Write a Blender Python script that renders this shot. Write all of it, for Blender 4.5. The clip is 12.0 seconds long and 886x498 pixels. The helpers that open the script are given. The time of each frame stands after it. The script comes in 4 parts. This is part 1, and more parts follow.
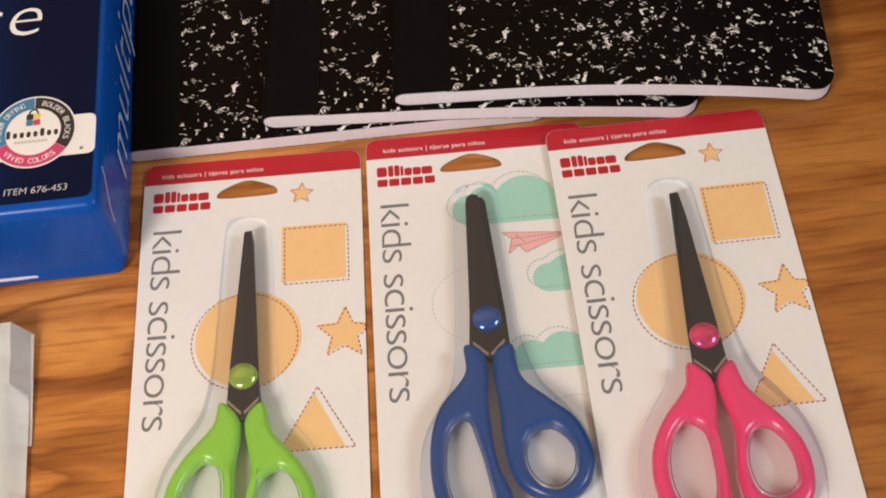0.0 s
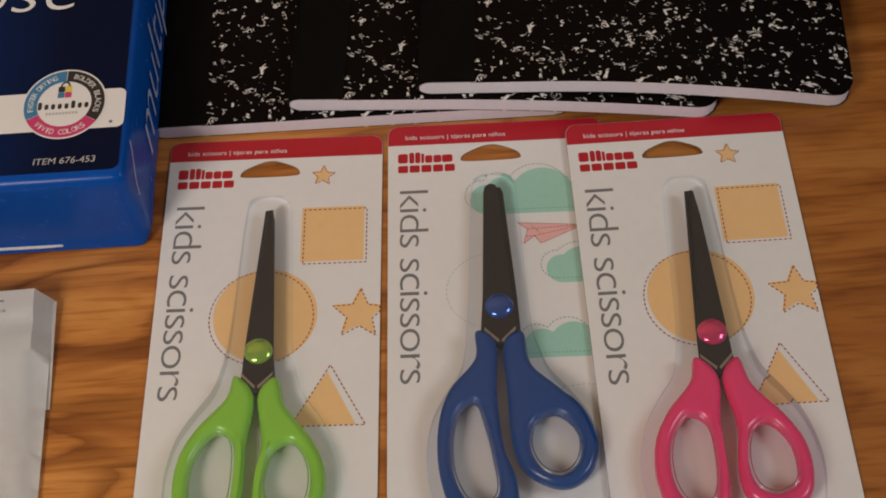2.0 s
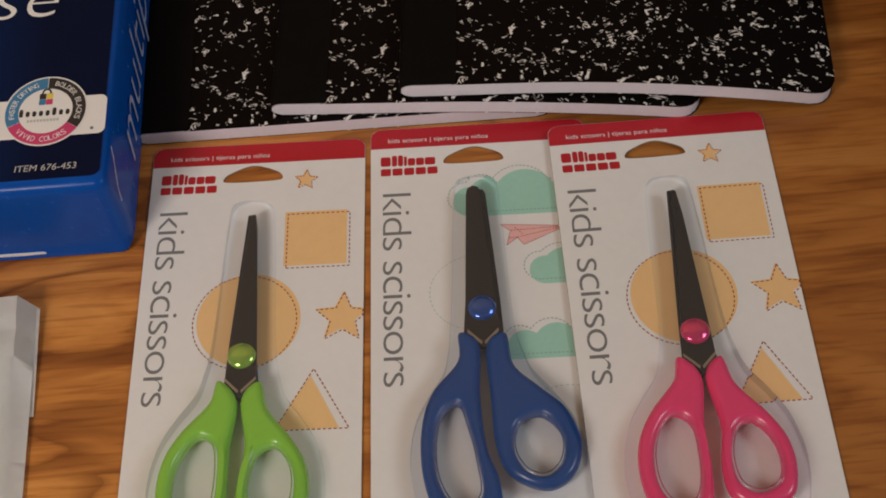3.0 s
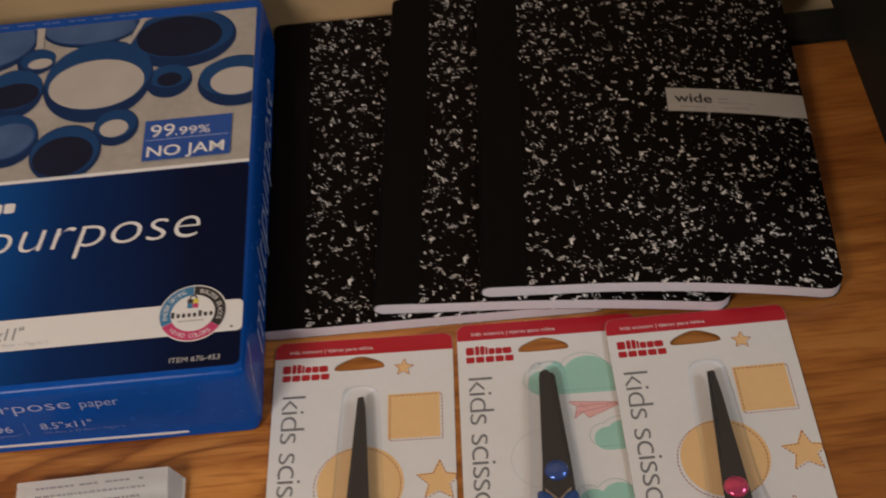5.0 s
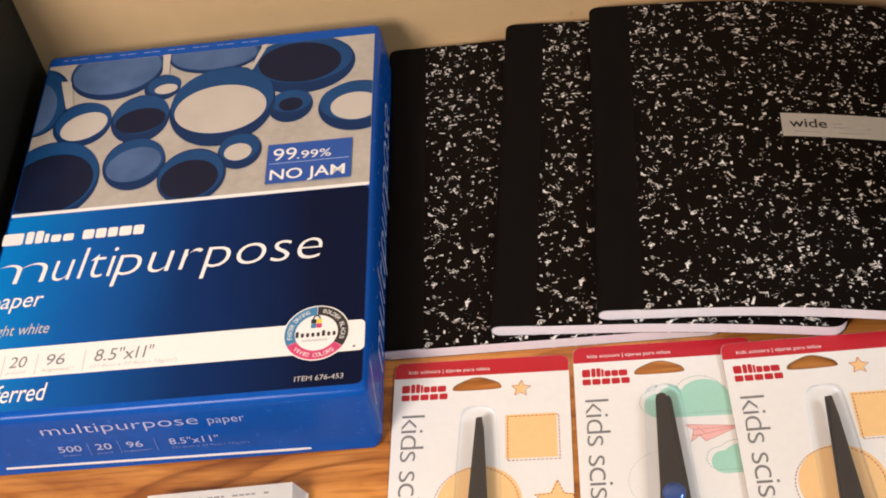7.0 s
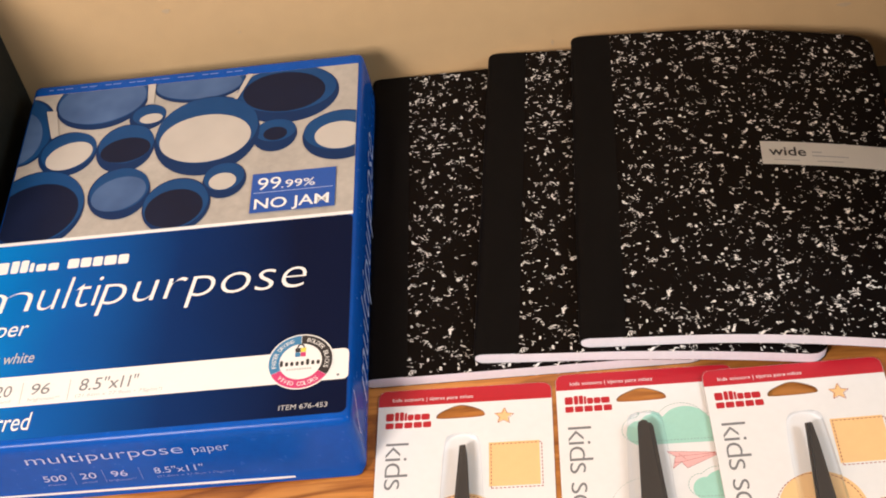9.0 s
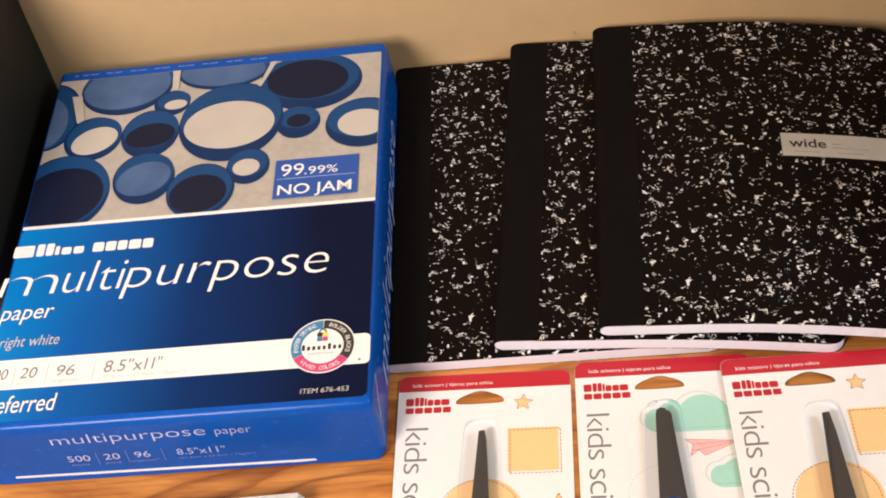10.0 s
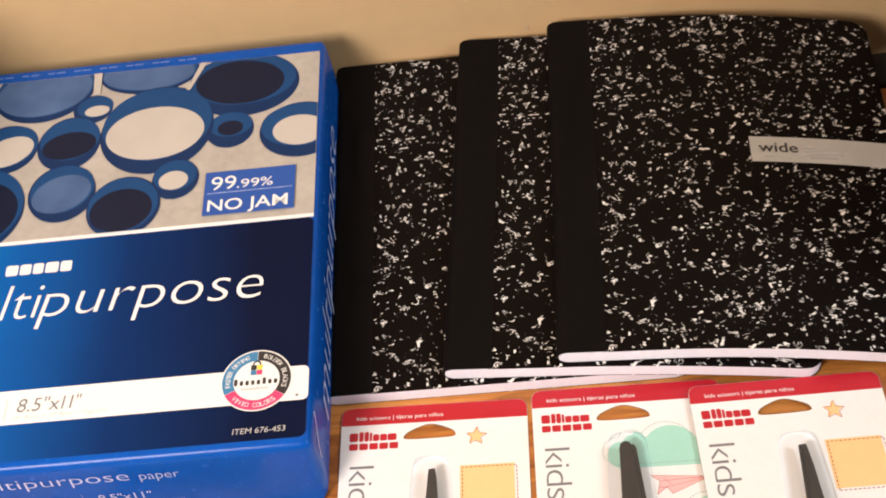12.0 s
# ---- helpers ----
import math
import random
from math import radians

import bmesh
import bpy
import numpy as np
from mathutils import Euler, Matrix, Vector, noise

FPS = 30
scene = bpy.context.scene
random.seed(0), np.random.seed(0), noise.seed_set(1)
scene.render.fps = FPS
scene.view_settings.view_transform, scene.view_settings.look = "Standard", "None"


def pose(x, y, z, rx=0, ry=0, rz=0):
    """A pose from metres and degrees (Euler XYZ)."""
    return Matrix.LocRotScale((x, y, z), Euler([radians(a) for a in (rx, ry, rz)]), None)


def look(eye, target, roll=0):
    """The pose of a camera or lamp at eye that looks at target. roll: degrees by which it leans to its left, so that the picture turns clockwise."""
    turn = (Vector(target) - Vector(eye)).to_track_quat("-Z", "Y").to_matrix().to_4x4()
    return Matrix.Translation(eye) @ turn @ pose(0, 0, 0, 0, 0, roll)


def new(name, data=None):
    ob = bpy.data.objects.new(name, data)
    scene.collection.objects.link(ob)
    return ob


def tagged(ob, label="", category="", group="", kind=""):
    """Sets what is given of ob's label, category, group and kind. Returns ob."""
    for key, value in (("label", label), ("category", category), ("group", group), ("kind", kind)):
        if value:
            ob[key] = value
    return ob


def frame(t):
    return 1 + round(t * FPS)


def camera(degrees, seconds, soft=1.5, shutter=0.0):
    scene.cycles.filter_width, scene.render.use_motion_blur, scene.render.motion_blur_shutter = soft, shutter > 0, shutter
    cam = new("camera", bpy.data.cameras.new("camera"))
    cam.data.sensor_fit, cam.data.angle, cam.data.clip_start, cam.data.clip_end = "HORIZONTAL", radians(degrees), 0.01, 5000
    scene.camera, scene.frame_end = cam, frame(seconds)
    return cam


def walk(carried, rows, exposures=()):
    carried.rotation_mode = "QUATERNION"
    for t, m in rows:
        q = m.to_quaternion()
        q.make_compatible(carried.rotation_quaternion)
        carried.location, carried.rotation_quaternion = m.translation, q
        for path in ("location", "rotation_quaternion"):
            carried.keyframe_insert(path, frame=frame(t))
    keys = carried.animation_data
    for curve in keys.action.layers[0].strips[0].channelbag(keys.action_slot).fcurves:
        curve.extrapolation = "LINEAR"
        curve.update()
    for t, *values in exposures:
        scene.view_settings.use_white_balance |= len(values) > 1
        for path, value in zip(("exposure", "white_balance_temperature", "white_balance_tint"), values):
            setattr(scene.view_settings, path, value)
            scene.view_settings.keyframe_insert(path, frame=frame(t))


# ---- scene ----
cam = camera(35.77, 12.0, soft=1.85, shutter=0.4)
PATH = [
    (0, (0.14196, -0.31052, 0.50053), (0.12007, 0.71618, -1.21568), -7.180),
    (0.5, (0.14197, -0.32268, 0.50495), (0.11311, 0.70721, -1.20926), -6.749),
    (1, (0.13850, -0.32153, 0.50440), (0.10211, 0.70402, -1.21226), -5.514),
    (1.5, (0.14073, -0.31936, 0.50612), (0.09570, 0.70111, -1.21336), -5.598),
    (2, (0.14398, -0.32006, 0.50747), (0.09060, 0.70506, -1.20900), -6.148),
    (2.5, (0.14521, -0.32086, 0.50670), (0.10238, 0.70877, -1.20737), -5.962),
    (2.7, (0.14783, -0.32124, 0.50567), (0.10198, 0.70983, -1.20745), -6.259),
    (4.3, (0.16041, -0.33015, 0.53938), (0.08029, 0.78253, -1.12060), -8.914),
    (4.5, (0.15172, -0.34441, 0.56527), (0.10026, 0.83129, -1.05185), -7.742),
    (5, (0.12821, -0.40021, 0.60062), (0.05981, 0.88641, -0.92905), -7.774),
    (5.5, (0.12054, -0.41568, 0.61526), (0.02201, 0.92453, -0.86601), -8.413),
    (6, (0.11345, -0.41535, 0.61462), (-0.02281, 0.90342, -0.88281), -9.100),
    (6.5, (0.11201, -0.40926, 0.61259), (-0.05470, 0.89633, -0.89329), -10.327),
    (7, (0.11152, -0.40566, 0.61515), (-0.07741, 0.90219, -0.88613), -11.282),
    (8.8, (0.11472, -0.40582, 0.62092), (-0.04773, 0.92526, -0.86295), -10.739),
    (9, (0.11443, -0.40642, 0.62174), (-0.05279, 0.92468, -0.86157), -10.673),
    (9.5, (0.10921, -0.41143, 0.62530), (-0.06174, 0.91524, -0.86155), -10.483),
    (10, (0.11112, -0.41323, 0.62520), (-0.07839, 0.91001, -0.86245), -10.787),
    (10.5, (0.11323, -0.40916, 0.62280), (-0.07980, 0.90949, -0.86847), -10.832),
    (11, (0.12079, -0.39897, 0.62394), (-0.05298, 0.92547, -0.86457), -11.240),
    (11.5, (0.12331, -0.38915, 0.61720), (-0.01798, 0.93934, -0.87113), -11.188),
    (12, (0.11516, -0.35293, 0.59624), (-0.01861, 0.93596, -0.92720), -9.900),
]
EXPOSURES = [(0.0, 0.38), (0.5, -0.28), (2.7, -0.42), (4.5, -0.5), (5.0, -0.5), (5.5, -0.28), (6.0, 0.4), (6.5, 0.63), (7.0, 0.68), (9.0, 0.85), (11.5, 0.9), (12.0, 0.98)]
walk(cam, [(t, look(eye, target, roll)) for t, eye, target, roll in PATH], EXPOSURES)

# ---------------------------------------------------------------- light
world = bpy.data.worlds.new("sky")
scene.world = world
world.use_nodes = True
sky = world.node_tree.nodes.new("ShaderNodeTexSky")
sky.sky_type, sky.sun_disc = "NISHITA", False
sky.sun_elevation, sky.sun_rotation = radians(35), radians(250)
world.node_tree.links.new(sky.outputs[0], world.node_tree.nodes["Background"].inputs[0])
world.node_tree.nodes["Background"].inputs[1].default_value = 0.1

TURN = 0.8                     # the room is turned a little against the paper ream
ROOM = pose(0, 0.3055, 0, 0, 0, TURN)
FLOOR_Z = -0.75
# DEPTH sets the unseen south wall close, to hold the light there
X0, X1, DEPTH, TOP = -1.3, 1.15, 1.00, 1.7
LAMP_X0, LAMP_X1, LAMP_Z0, LAMP_Z1 = -0.70, -0.28, 0.58, 1.00        # made-up opening across from the desk, for a warm lamp's light
EAST_Y0, EAST_Y1, EAST_Z0, EAST_Z1 = -0.80, -0.36, 0.66, 1.14      # opening in the wall beside the desk



def opening_light(width, height, energy, color, at, to):
    """An area light set in one opening of an unseen wall."""
    data = bpy.data.lights.new("opening_light", "AREA")
    data.shape, data.size, data.size_y = "RECTANGLE", width, height
    data.energy, data.color = energy, color
    new("opening_light", data).matrix_world = ROOM @ look(at, to)


mid_x, mid_z = (LAMP_X0 + LAMP_X1) / 2, (LAMP_Z0 + LAMP_Z1) / 2
# stands in for a warm lamp near the desk, left of the viewer
opening_light(0.40, 0.40, 14.0, (1.0, 0.888, 0.822), (mid_x, -DEPTH - 0.02, mid_z), (mid_x, 0, mid_z))
mid_y, mid_z = (EAST_Y0 + EAST_Y1) / 2, (EAST_Z0 + EAST_Z1) / 2
opening_light(0.42, 0.46, 7.0, (0.86, 0.94, 1.0), (X1 + 0.02, mid_y, mid_z), (0, mid_y, mid_z))


# ---------------------------------------------------------------- materials
def material(name, color, rough=0.5, metal=0.0, vary=0.06, scale=60.0, bump=0.0, bump_scale=None, coat=0.0, spec=0.5):
    """A plain surface with mottling at two scales, a fine relief and uneven gloss."""
    m = bpy.data.materials.new(name)
    m.use_nodes = True
    n, l = m.node_tree.nodes, m.node_tree.links
    b = n["Principled BSDF"]
    b.inputs["Metallic"].default_value = metal
    b.inputs["Coat Weight"].default_value = coat
    b.inputs["Coat Roughness"].default_value = 0.13
    b.inputs["Specular IOR Level"].default_value = spec
    co = n.new("ShaderNodeTexCoord")
    big, fine = n.new("ShaderNodeTexNoise"), n.new("ShaderNodeTexNoise")
    big.inputs["Scale"].default_value, fine.inputs["Scale"].default_value = scale, scale * 9
    for t in (big, fine):
        t.inputs["Detail"].default_value = 4
        l.new(co.outputs["Object"], t.inputs["Vector"])
    mix = n.new("ShaderNodeMath")
    mix.operation = "ADD"
    l.new(big.outputs["Fac"], mix.inputs[0])
    l.new(fine.outputs["Fac"], mix.inputs[1])
    span = n.new("ShaderNodeMapRange")
    span.inputs["From Min"].default_value, span.inputs["From Max"].default_value = 0.6, 1.4
    span.inputs["To Min"].default_value, span.inputs["To Max"].default_value = 1 - vary, 1 + vary
    l.new(mix.outputs[0], span.inputs["Value"])
    tint = n.new("ShaderNodeVectorMath")
    tint.operation = "SCALE"
    tint.inputs[0].default_value = color
    l.new(span.outputs[0], tint.inputs["Scale"])
    l.new(tint.outputs[0], b.inputs["Base Color"])
    gloss = n.new("ShaderNodeMapRange")
    gloss.inputs["To Min"].default_value, gloss.inputs["To Max"].default_value = rough * 0.85, min(1.0, rough * 1.15)
    l.new(fine.outputs["Fac"], gloss.inputs["Value"])
    l.new(gloss.outputs[0], b.inputs["Roughness"])
    if bump:
        relief, bumps = n.new("ShaderNodeTexNoise"), n.new("ShaderNodeBump")
        relief.inputs["Scale"].default_value = bump_scale or scale * 9
        relief.inputs["Detail"].default_value = 3
        bumps.inputs["Strength"].default_value, bumps.inputs["Distance"].default_value = bump, 0.0006
        l.new(co.outputs["Object"], relief.inputs["Vector"])
        l.new(relief.outputs["Fac"], bumps.inputs["Height"])
        l.new(bumps.outputs[0], b.inputs["Normal"])
    return m


def ramp(n, stops):
    r = n.new("ShaderNodeValToRGB")
    while len(r.color_ramp.elements) < len(stops):
        r.color_ramp.elements.new(0.5)
    for e, (p, c) in zip(r.color_ramp.elements, stops):
        e.position, e.color = p, (*c, 1)
    return r


def wood_material(name):
    """Oak veneer with the grain along x: broad dark cathedral streaks, fine pores, a satin lacquer."""
    m = bpy.data.materials.new(name)
    m.use_nodes = True
    n, l = m.node_tree.nodes, m.node_tree.links
    b = n["Principled BSDF"]
    co = n.new("ShaderNodeTexCoord")

    def grain(sx, sy, scale, detail, warp):
        mp, tx = n.new("ShaderNodeMapping"), n.new("ShaderNodeTexNoise")
        mp.inputs["Scale"].default_value = (sx, sy, sy)
        mp.inputs["Rotation"].default_value = (0, 0, radians(3))
        tx.inputs["Scale"].default_value, tx.inputs["Detail"].default_value, tx.inputs["Distortion"].default_value = scale, detail, warp
        l.new(co.outputs["Object"], mp.inputs["Vector"])
        l.new(mp.outputs[0], tx.inputs["Vector"])
        return tx

    streak, pore, tone = grain(7, 30, 1.0, 5, 1.4), grain(26, 420, 1.0, 3, 0.2), grain(2.5, 7, 1.0, 2, 0.5)
    body = ramp(n, [(0.30, (0.32, 0.105, 0.020)), (0.42, (0.45, 0.160, 0.032)), (0.53, (0.58, 0.230, 0.050)), (0.70, (0.68, 0.300, 0.076))])
    l.new(streak.outputs["Fac"], body.inputs[0])
    dark = ramp(n, [(0.38, (0.80, 0.73, 0.66)), (0.50, (1, 1, 1))])
    l.new(pore.outputs["Fac"], dark.inputs[0])
    shade = ramp(n, [(0.3, (0.94, 0.93, 0.90)), (0.7, (1.08, 1.08, 1.08))])
    l.new(tone.outputs["Fac"], shade.inputs[0])
    # cathedral figure: the contour lines of a broad, wavy field
    field, fray = grain(3.0, 11, 1.0, 1.5, 1.0), grain(14, 80, 1.0, 3, 0.6)
    lines = n.new("ShaderNodeMath")
    lines.operation, lines.inputs[1].default_value = "MULTIPLY", 8.0
    l.new(field.outputs["Fac"], lines.inputs[0])
    wob = n.new("ShaderNodeMath")
    wob.operation, wob.inputs[1].default_value = "MULTIPLY_ADD", 0.6
    l.new(fray.outputs["Fac"], wob.inputs[0])
    l.new(lines.outputs[0], wob.inputs[2])
    saw = n.new("ShaderNodeMath")
    saw.operation = "FRACT"
    l.new(wob.outputs[0], saw.inputs[0])
    veins = ramp(n, [(0.0, (0.50, 0.42, 0.35)), (0.12, (0.68, 0.61, 0.55)), (0.30, (0.98, 0.97, 0.96)), (0.74, (1.08, 1.08, 1.08)), (0.93, (0.92, 0.88, 0.84)), (1.0, (0.62, 0.54, 0.47))])
    l.new(saw.outputs[0], veins.inputs[0])
    # two veneer leaves: one strongly figured; the right one quiet, darkened by painted-in shade
    leaf, part_x, calm_shade = n.new("ShaderNodeMapRange"), n.new("ShaderNodeSeparateXYZ"), n.new("ShaderNodeMix")
    leaf.inputs["From Min"].default_value, leaf.inputs["From Max"].default_value = 0.03, 0.24
    leaf.inputs["To Min"].default_value, leaf.inputs["To Max"].default_value = 0.0, 0.75
    l.new(co.outputs["Object"], part_x.inputs[0])
    l.new(part_x.outputs["X"], leaf.inputs["Value"])
    calm_shade.data_type = "RGBA"
    calm_shade.inputs[7].default_value = (0.60, 0.55, 0.50, 1)
    l.new(leaf.outputs[0], calm_shade.inputs[0])
    l.new(veins.outputs[0], calm_shade.inputs[6])
    one, two, three = (n.new("ShaderNodeVectorMath") for _ in range(3))
    one.operation = two.operation = three.operation = "MULTIPLY"
    l.new(body.outputs[0], one.inputs[0])
    l.new(dark.outputs[0], one.inputs[1])
    l.new(one.outputs[0], two.inputs[0])
    l.new(shade.outputs[0], two.inputs[1])
    l.new(two.outputs[0], three.inputs[0])
    l.new(calm_shade.outputs[2], three.inputs[1])
    l.new(three.outputs[0], b.inputs["Base Color"])
    b.inputs["Roughness"].default_value = 0.38
    bumps = n.new("ShaderNodeBump")
    bumps.inputs["Strength"].default_value, bumps.inputs["Distance"].default_value = 0.25, 0.0003
    l.new(pore.outputs["Fac"], bumps.inputs["Height"])
    l.new(bumps.outputs[0], b.inputs["Normal"])
    return m


def marble_material(name):
    """Black notebook cover printed with broken white chips and worms."""
    m = bpy.data.materials.new(name)
    m.use_nodes = True
    n, l = m.node_tree.nodes, m.node_tree.links
    b = n["Principled BSDF"]
    co = n.new("ShaderNodeTexCoord")

    def tex(scale, detail, warp, offset, stretch=1.0):
        mp, tx = n.new("ShaderNodeMapping"), n.new("ShaderNodeTexNoise")
        mp.inputs["Location"].default_value = offset
        mp.inputs["Scale"].default_value = (1, stretch, 0)
        tx.inputs["Scale"].default_value, tx.inputs["Detail"].default_value, tx.inputs["Distortion"].default_value = scale, detail, warp
        l.new(co.outputs["Object"], mp.inputs["Vector"])
        l.new(mp.outputs[0], tx.inputs["Vector"])
        return tx

    def math(op, a, c):
        k = n.new("ShaderNodeMath")
        k.operation = op
        for i, v in enumerate((a, c)):
            if isinstance(v, (int, float)):
                k.inputs[i].default_value = v
            else:
                l.new(v, k.inputs[i])
        return k.outputs[0]

    # short thick chips lying mostly along the page, a few crooked worms, and bare patches between them
    chip, cross, worm, mask, drift = tex(205, 0.6, 1.0, (0.1, 0.6, 0), 1.9), tex(225, 0.5, 1.6, (0.5, 0.2, 0), 1.2), tex(165, 0.8, 1.9, (0.3, 0.1, 0), 1.25), tex(210, 1.0, 0.6, (0.9, 0.8, 0)), tex(42, 2.5, 0.5, (0.7, 0.4, 0))
    shift = math("MULTIPLY", math("SUBTRACT", drift.outputs["Fac"], 0.5), 0.20)
    dab = math("MULTIPLY", math("ADD", math("SUBTRACT", chip.outputs["Fac"], 0.716), shift), 12.0)
    blot = math("MULTIPLY", math("ADD", math("SUBTRACT", cross.outputs["Fac"], 0.732), shift), 12.0)
    thin = math("SUBTRACT", 1.0, math("MULTIPLY", math("ABSOLUTE", math("SUBTRACT", worm.outputs["Fac"], 0.50), 0.0), 16.0))
    stroke = math("MINIMUM", thin, math("MULTIPLY", math("ADD", math("SUBTRACT", mask.outputs["Fac"], 0.592), shift), 9.0))
    level = math("MAXIMUM", math("MAXIMUM", dab, blot), stroke)
    step = n.new("ShaderNodeMapRange")
    step.inputs["From Min"].default_value, step.inputs["From Max"].default_value = 0.22, 0.42
    l.new(level, step.inputs["Value"])
    paint = ramp(n, [(0.0, (0.0042, 0.0027, 0.0024)), (1.0, (0.80, 0.76, 0.72))])
    l.new(step.outputs[0], paint.inputs[0])
    l.new(paint.outputs[0], b.inputs["Base Color"])
    b.inputs["Roughness"].default_value = 0.5
    b.inputs["Specular IOR Level"].default_value = 0.06
    return m


def gradient_material(name):
    """The printed front panel of the ream: bright blue fading to navy across the sheet."""
    m = bpy.data.materials.new(name)
    m.use_nodes = True
    n, l = m.node_tree.nodes, m.node_tree.links
    b = n["Principled BSDF"]
    co, sep, span = n.new("ShaderNodeTexCoord"), n.new("ShaderNodeSeparateXYZ"), n.new("ShaderNodeMapRange")
    l.new(co.outputs["Object"], sep.inputs[0])
    span.inputs["From Min"].default_value, span.inputs["From Max"].default_value = -0.225, -0.03
    l.new(sep.outputs["X"], span.inputs["Value"])
    wave = n.new("ShaderNodeTexNoise")
    wave.inputs["Scale"].default_value, wave.inputs["Detail"].default_value = 14, 2
    l.new(co.outputs["Object"], wave.inputs["Vector"])
    add = n.new("ShaderNodeMath")
    add.operation = "MULTIPLY_ADD"
    add.inputs[1].default_value, add.inputs[2].default_value = 0.16, -0.08
    l.new(wave.outputs["Fac"], add.inputs[0])
    total = n.new("ShaderNodeMath")
    total.operation = "ADD"
    l.new(span.outputs[0], total.inputs[0])
    l.new(add.outputs[0], total.inputs[1])
    paint = ramp(n, [(0.0, (0.003, 0.20, 0.56)), (0.30, (0.003, 0.085, 0.34)), (0.62, (0.002, 0.024, 0.115)), (1.0, (0.002, 0.006, 0.028))])
    l.new(total.outputs[0], paint.inputs[0])
    l.new(paint.outputs[0], b.inputs["Base Color"])
    b.inputs["Roughness"].default_value = 0.32
    b.inputs["Specular IOR Level"].default_value = 0.08
    return m


def print_material(name, far, near, gloss=0.33):
    """Printed photo tone that runs from the far edge of a shape to its near edge."""
    m = bpy.data.materials.new(name)
    m.use_nodes = True
    n, l = m.node_tree.nodes, m.node_tree.links
    b = n["Principled BSDF"]
    co, sep = n.new("ShaderNodeTexCoord"), n.new("ShaderNodeSeparateXYZ")
    l.new(co.outputs["Generated"], sep.inputs[0])
    wave = n.new("ShaderNodeTexNoise")
    wave.inputs["Scale"].default_value, wave.inputs["Detail"].default_value = 45, 2
    l.new(co.outputs["Object"], wave.inputs["Vector"])
    add = n.new("ShaderNodeMath")
    add.operation, add.inputs[1].default_value = "MULTIPLY_ADD", 0.35
    l.new(wave.outputs["Fac"], add.inputs[0])
    l.new(sep.outputs["Y"], add.inputs[2])
    paint = ramp(n, [(0.25, near), (0.98, far)])
    l.new(add.outputs[0], paint.inputs[0])
    l.new(paint.outputs[0], b.inputs["Base Color"])
    b.inputs["Roughness"].default_value = gloss
    b.inputs["Specular IOR Level"].default_value = 0.2
    return m


def clear_material(name, ior=1.22, gloss=0.07):
    """Thin clear blister plastic: see-through, glossy, evenly milky, with glare painted in as haze."""
    m = bpy.data.materials.new(name)
    m.use_nodes = True
    n, l = m.node_tree.nodes, m.node_tree.links
    n.remove(n["Principled BSDF"])
    see, shine, haze = n.new("ShaderNodeBsdfTransparent"), n.new("ShaderNodeBsdfGlossy"), n.new("ShaderNodeBsdfDiffuse")
    see.inputs["Color"].default_value = (0.965, 0.97, 0.98, 1)
    shine.inputs["Roughness"].default_value = gloss
    haze.inputs["Color"].default_value = (0.72, 0.76, 0.80, 1)
    fres, mix, milk_glare = n.new("ShaderNodeFresnel"), n.new("ShaderNodeMixShader"), n.new("ShaderNodeMixShader")
    fres.inputs["IOR"].default_value = ior
    milk_glare.inputs[0].default_value = 0.035
    l.new(see.outputs[0], milk_glare.inputs[1])
    l.new(haze.outputs[0], milk_glare.inputs[2])
    l.new(fres.outputs[0], mix.inputs[0])
    l.new(milk_glare.outputs[0], mix.inputs[1])
    l.new(shine.outputs[0], mix.inputs[2])
    l.new(mix.outputs[0], n["Material Output"].inputs["Surface"])
    return m


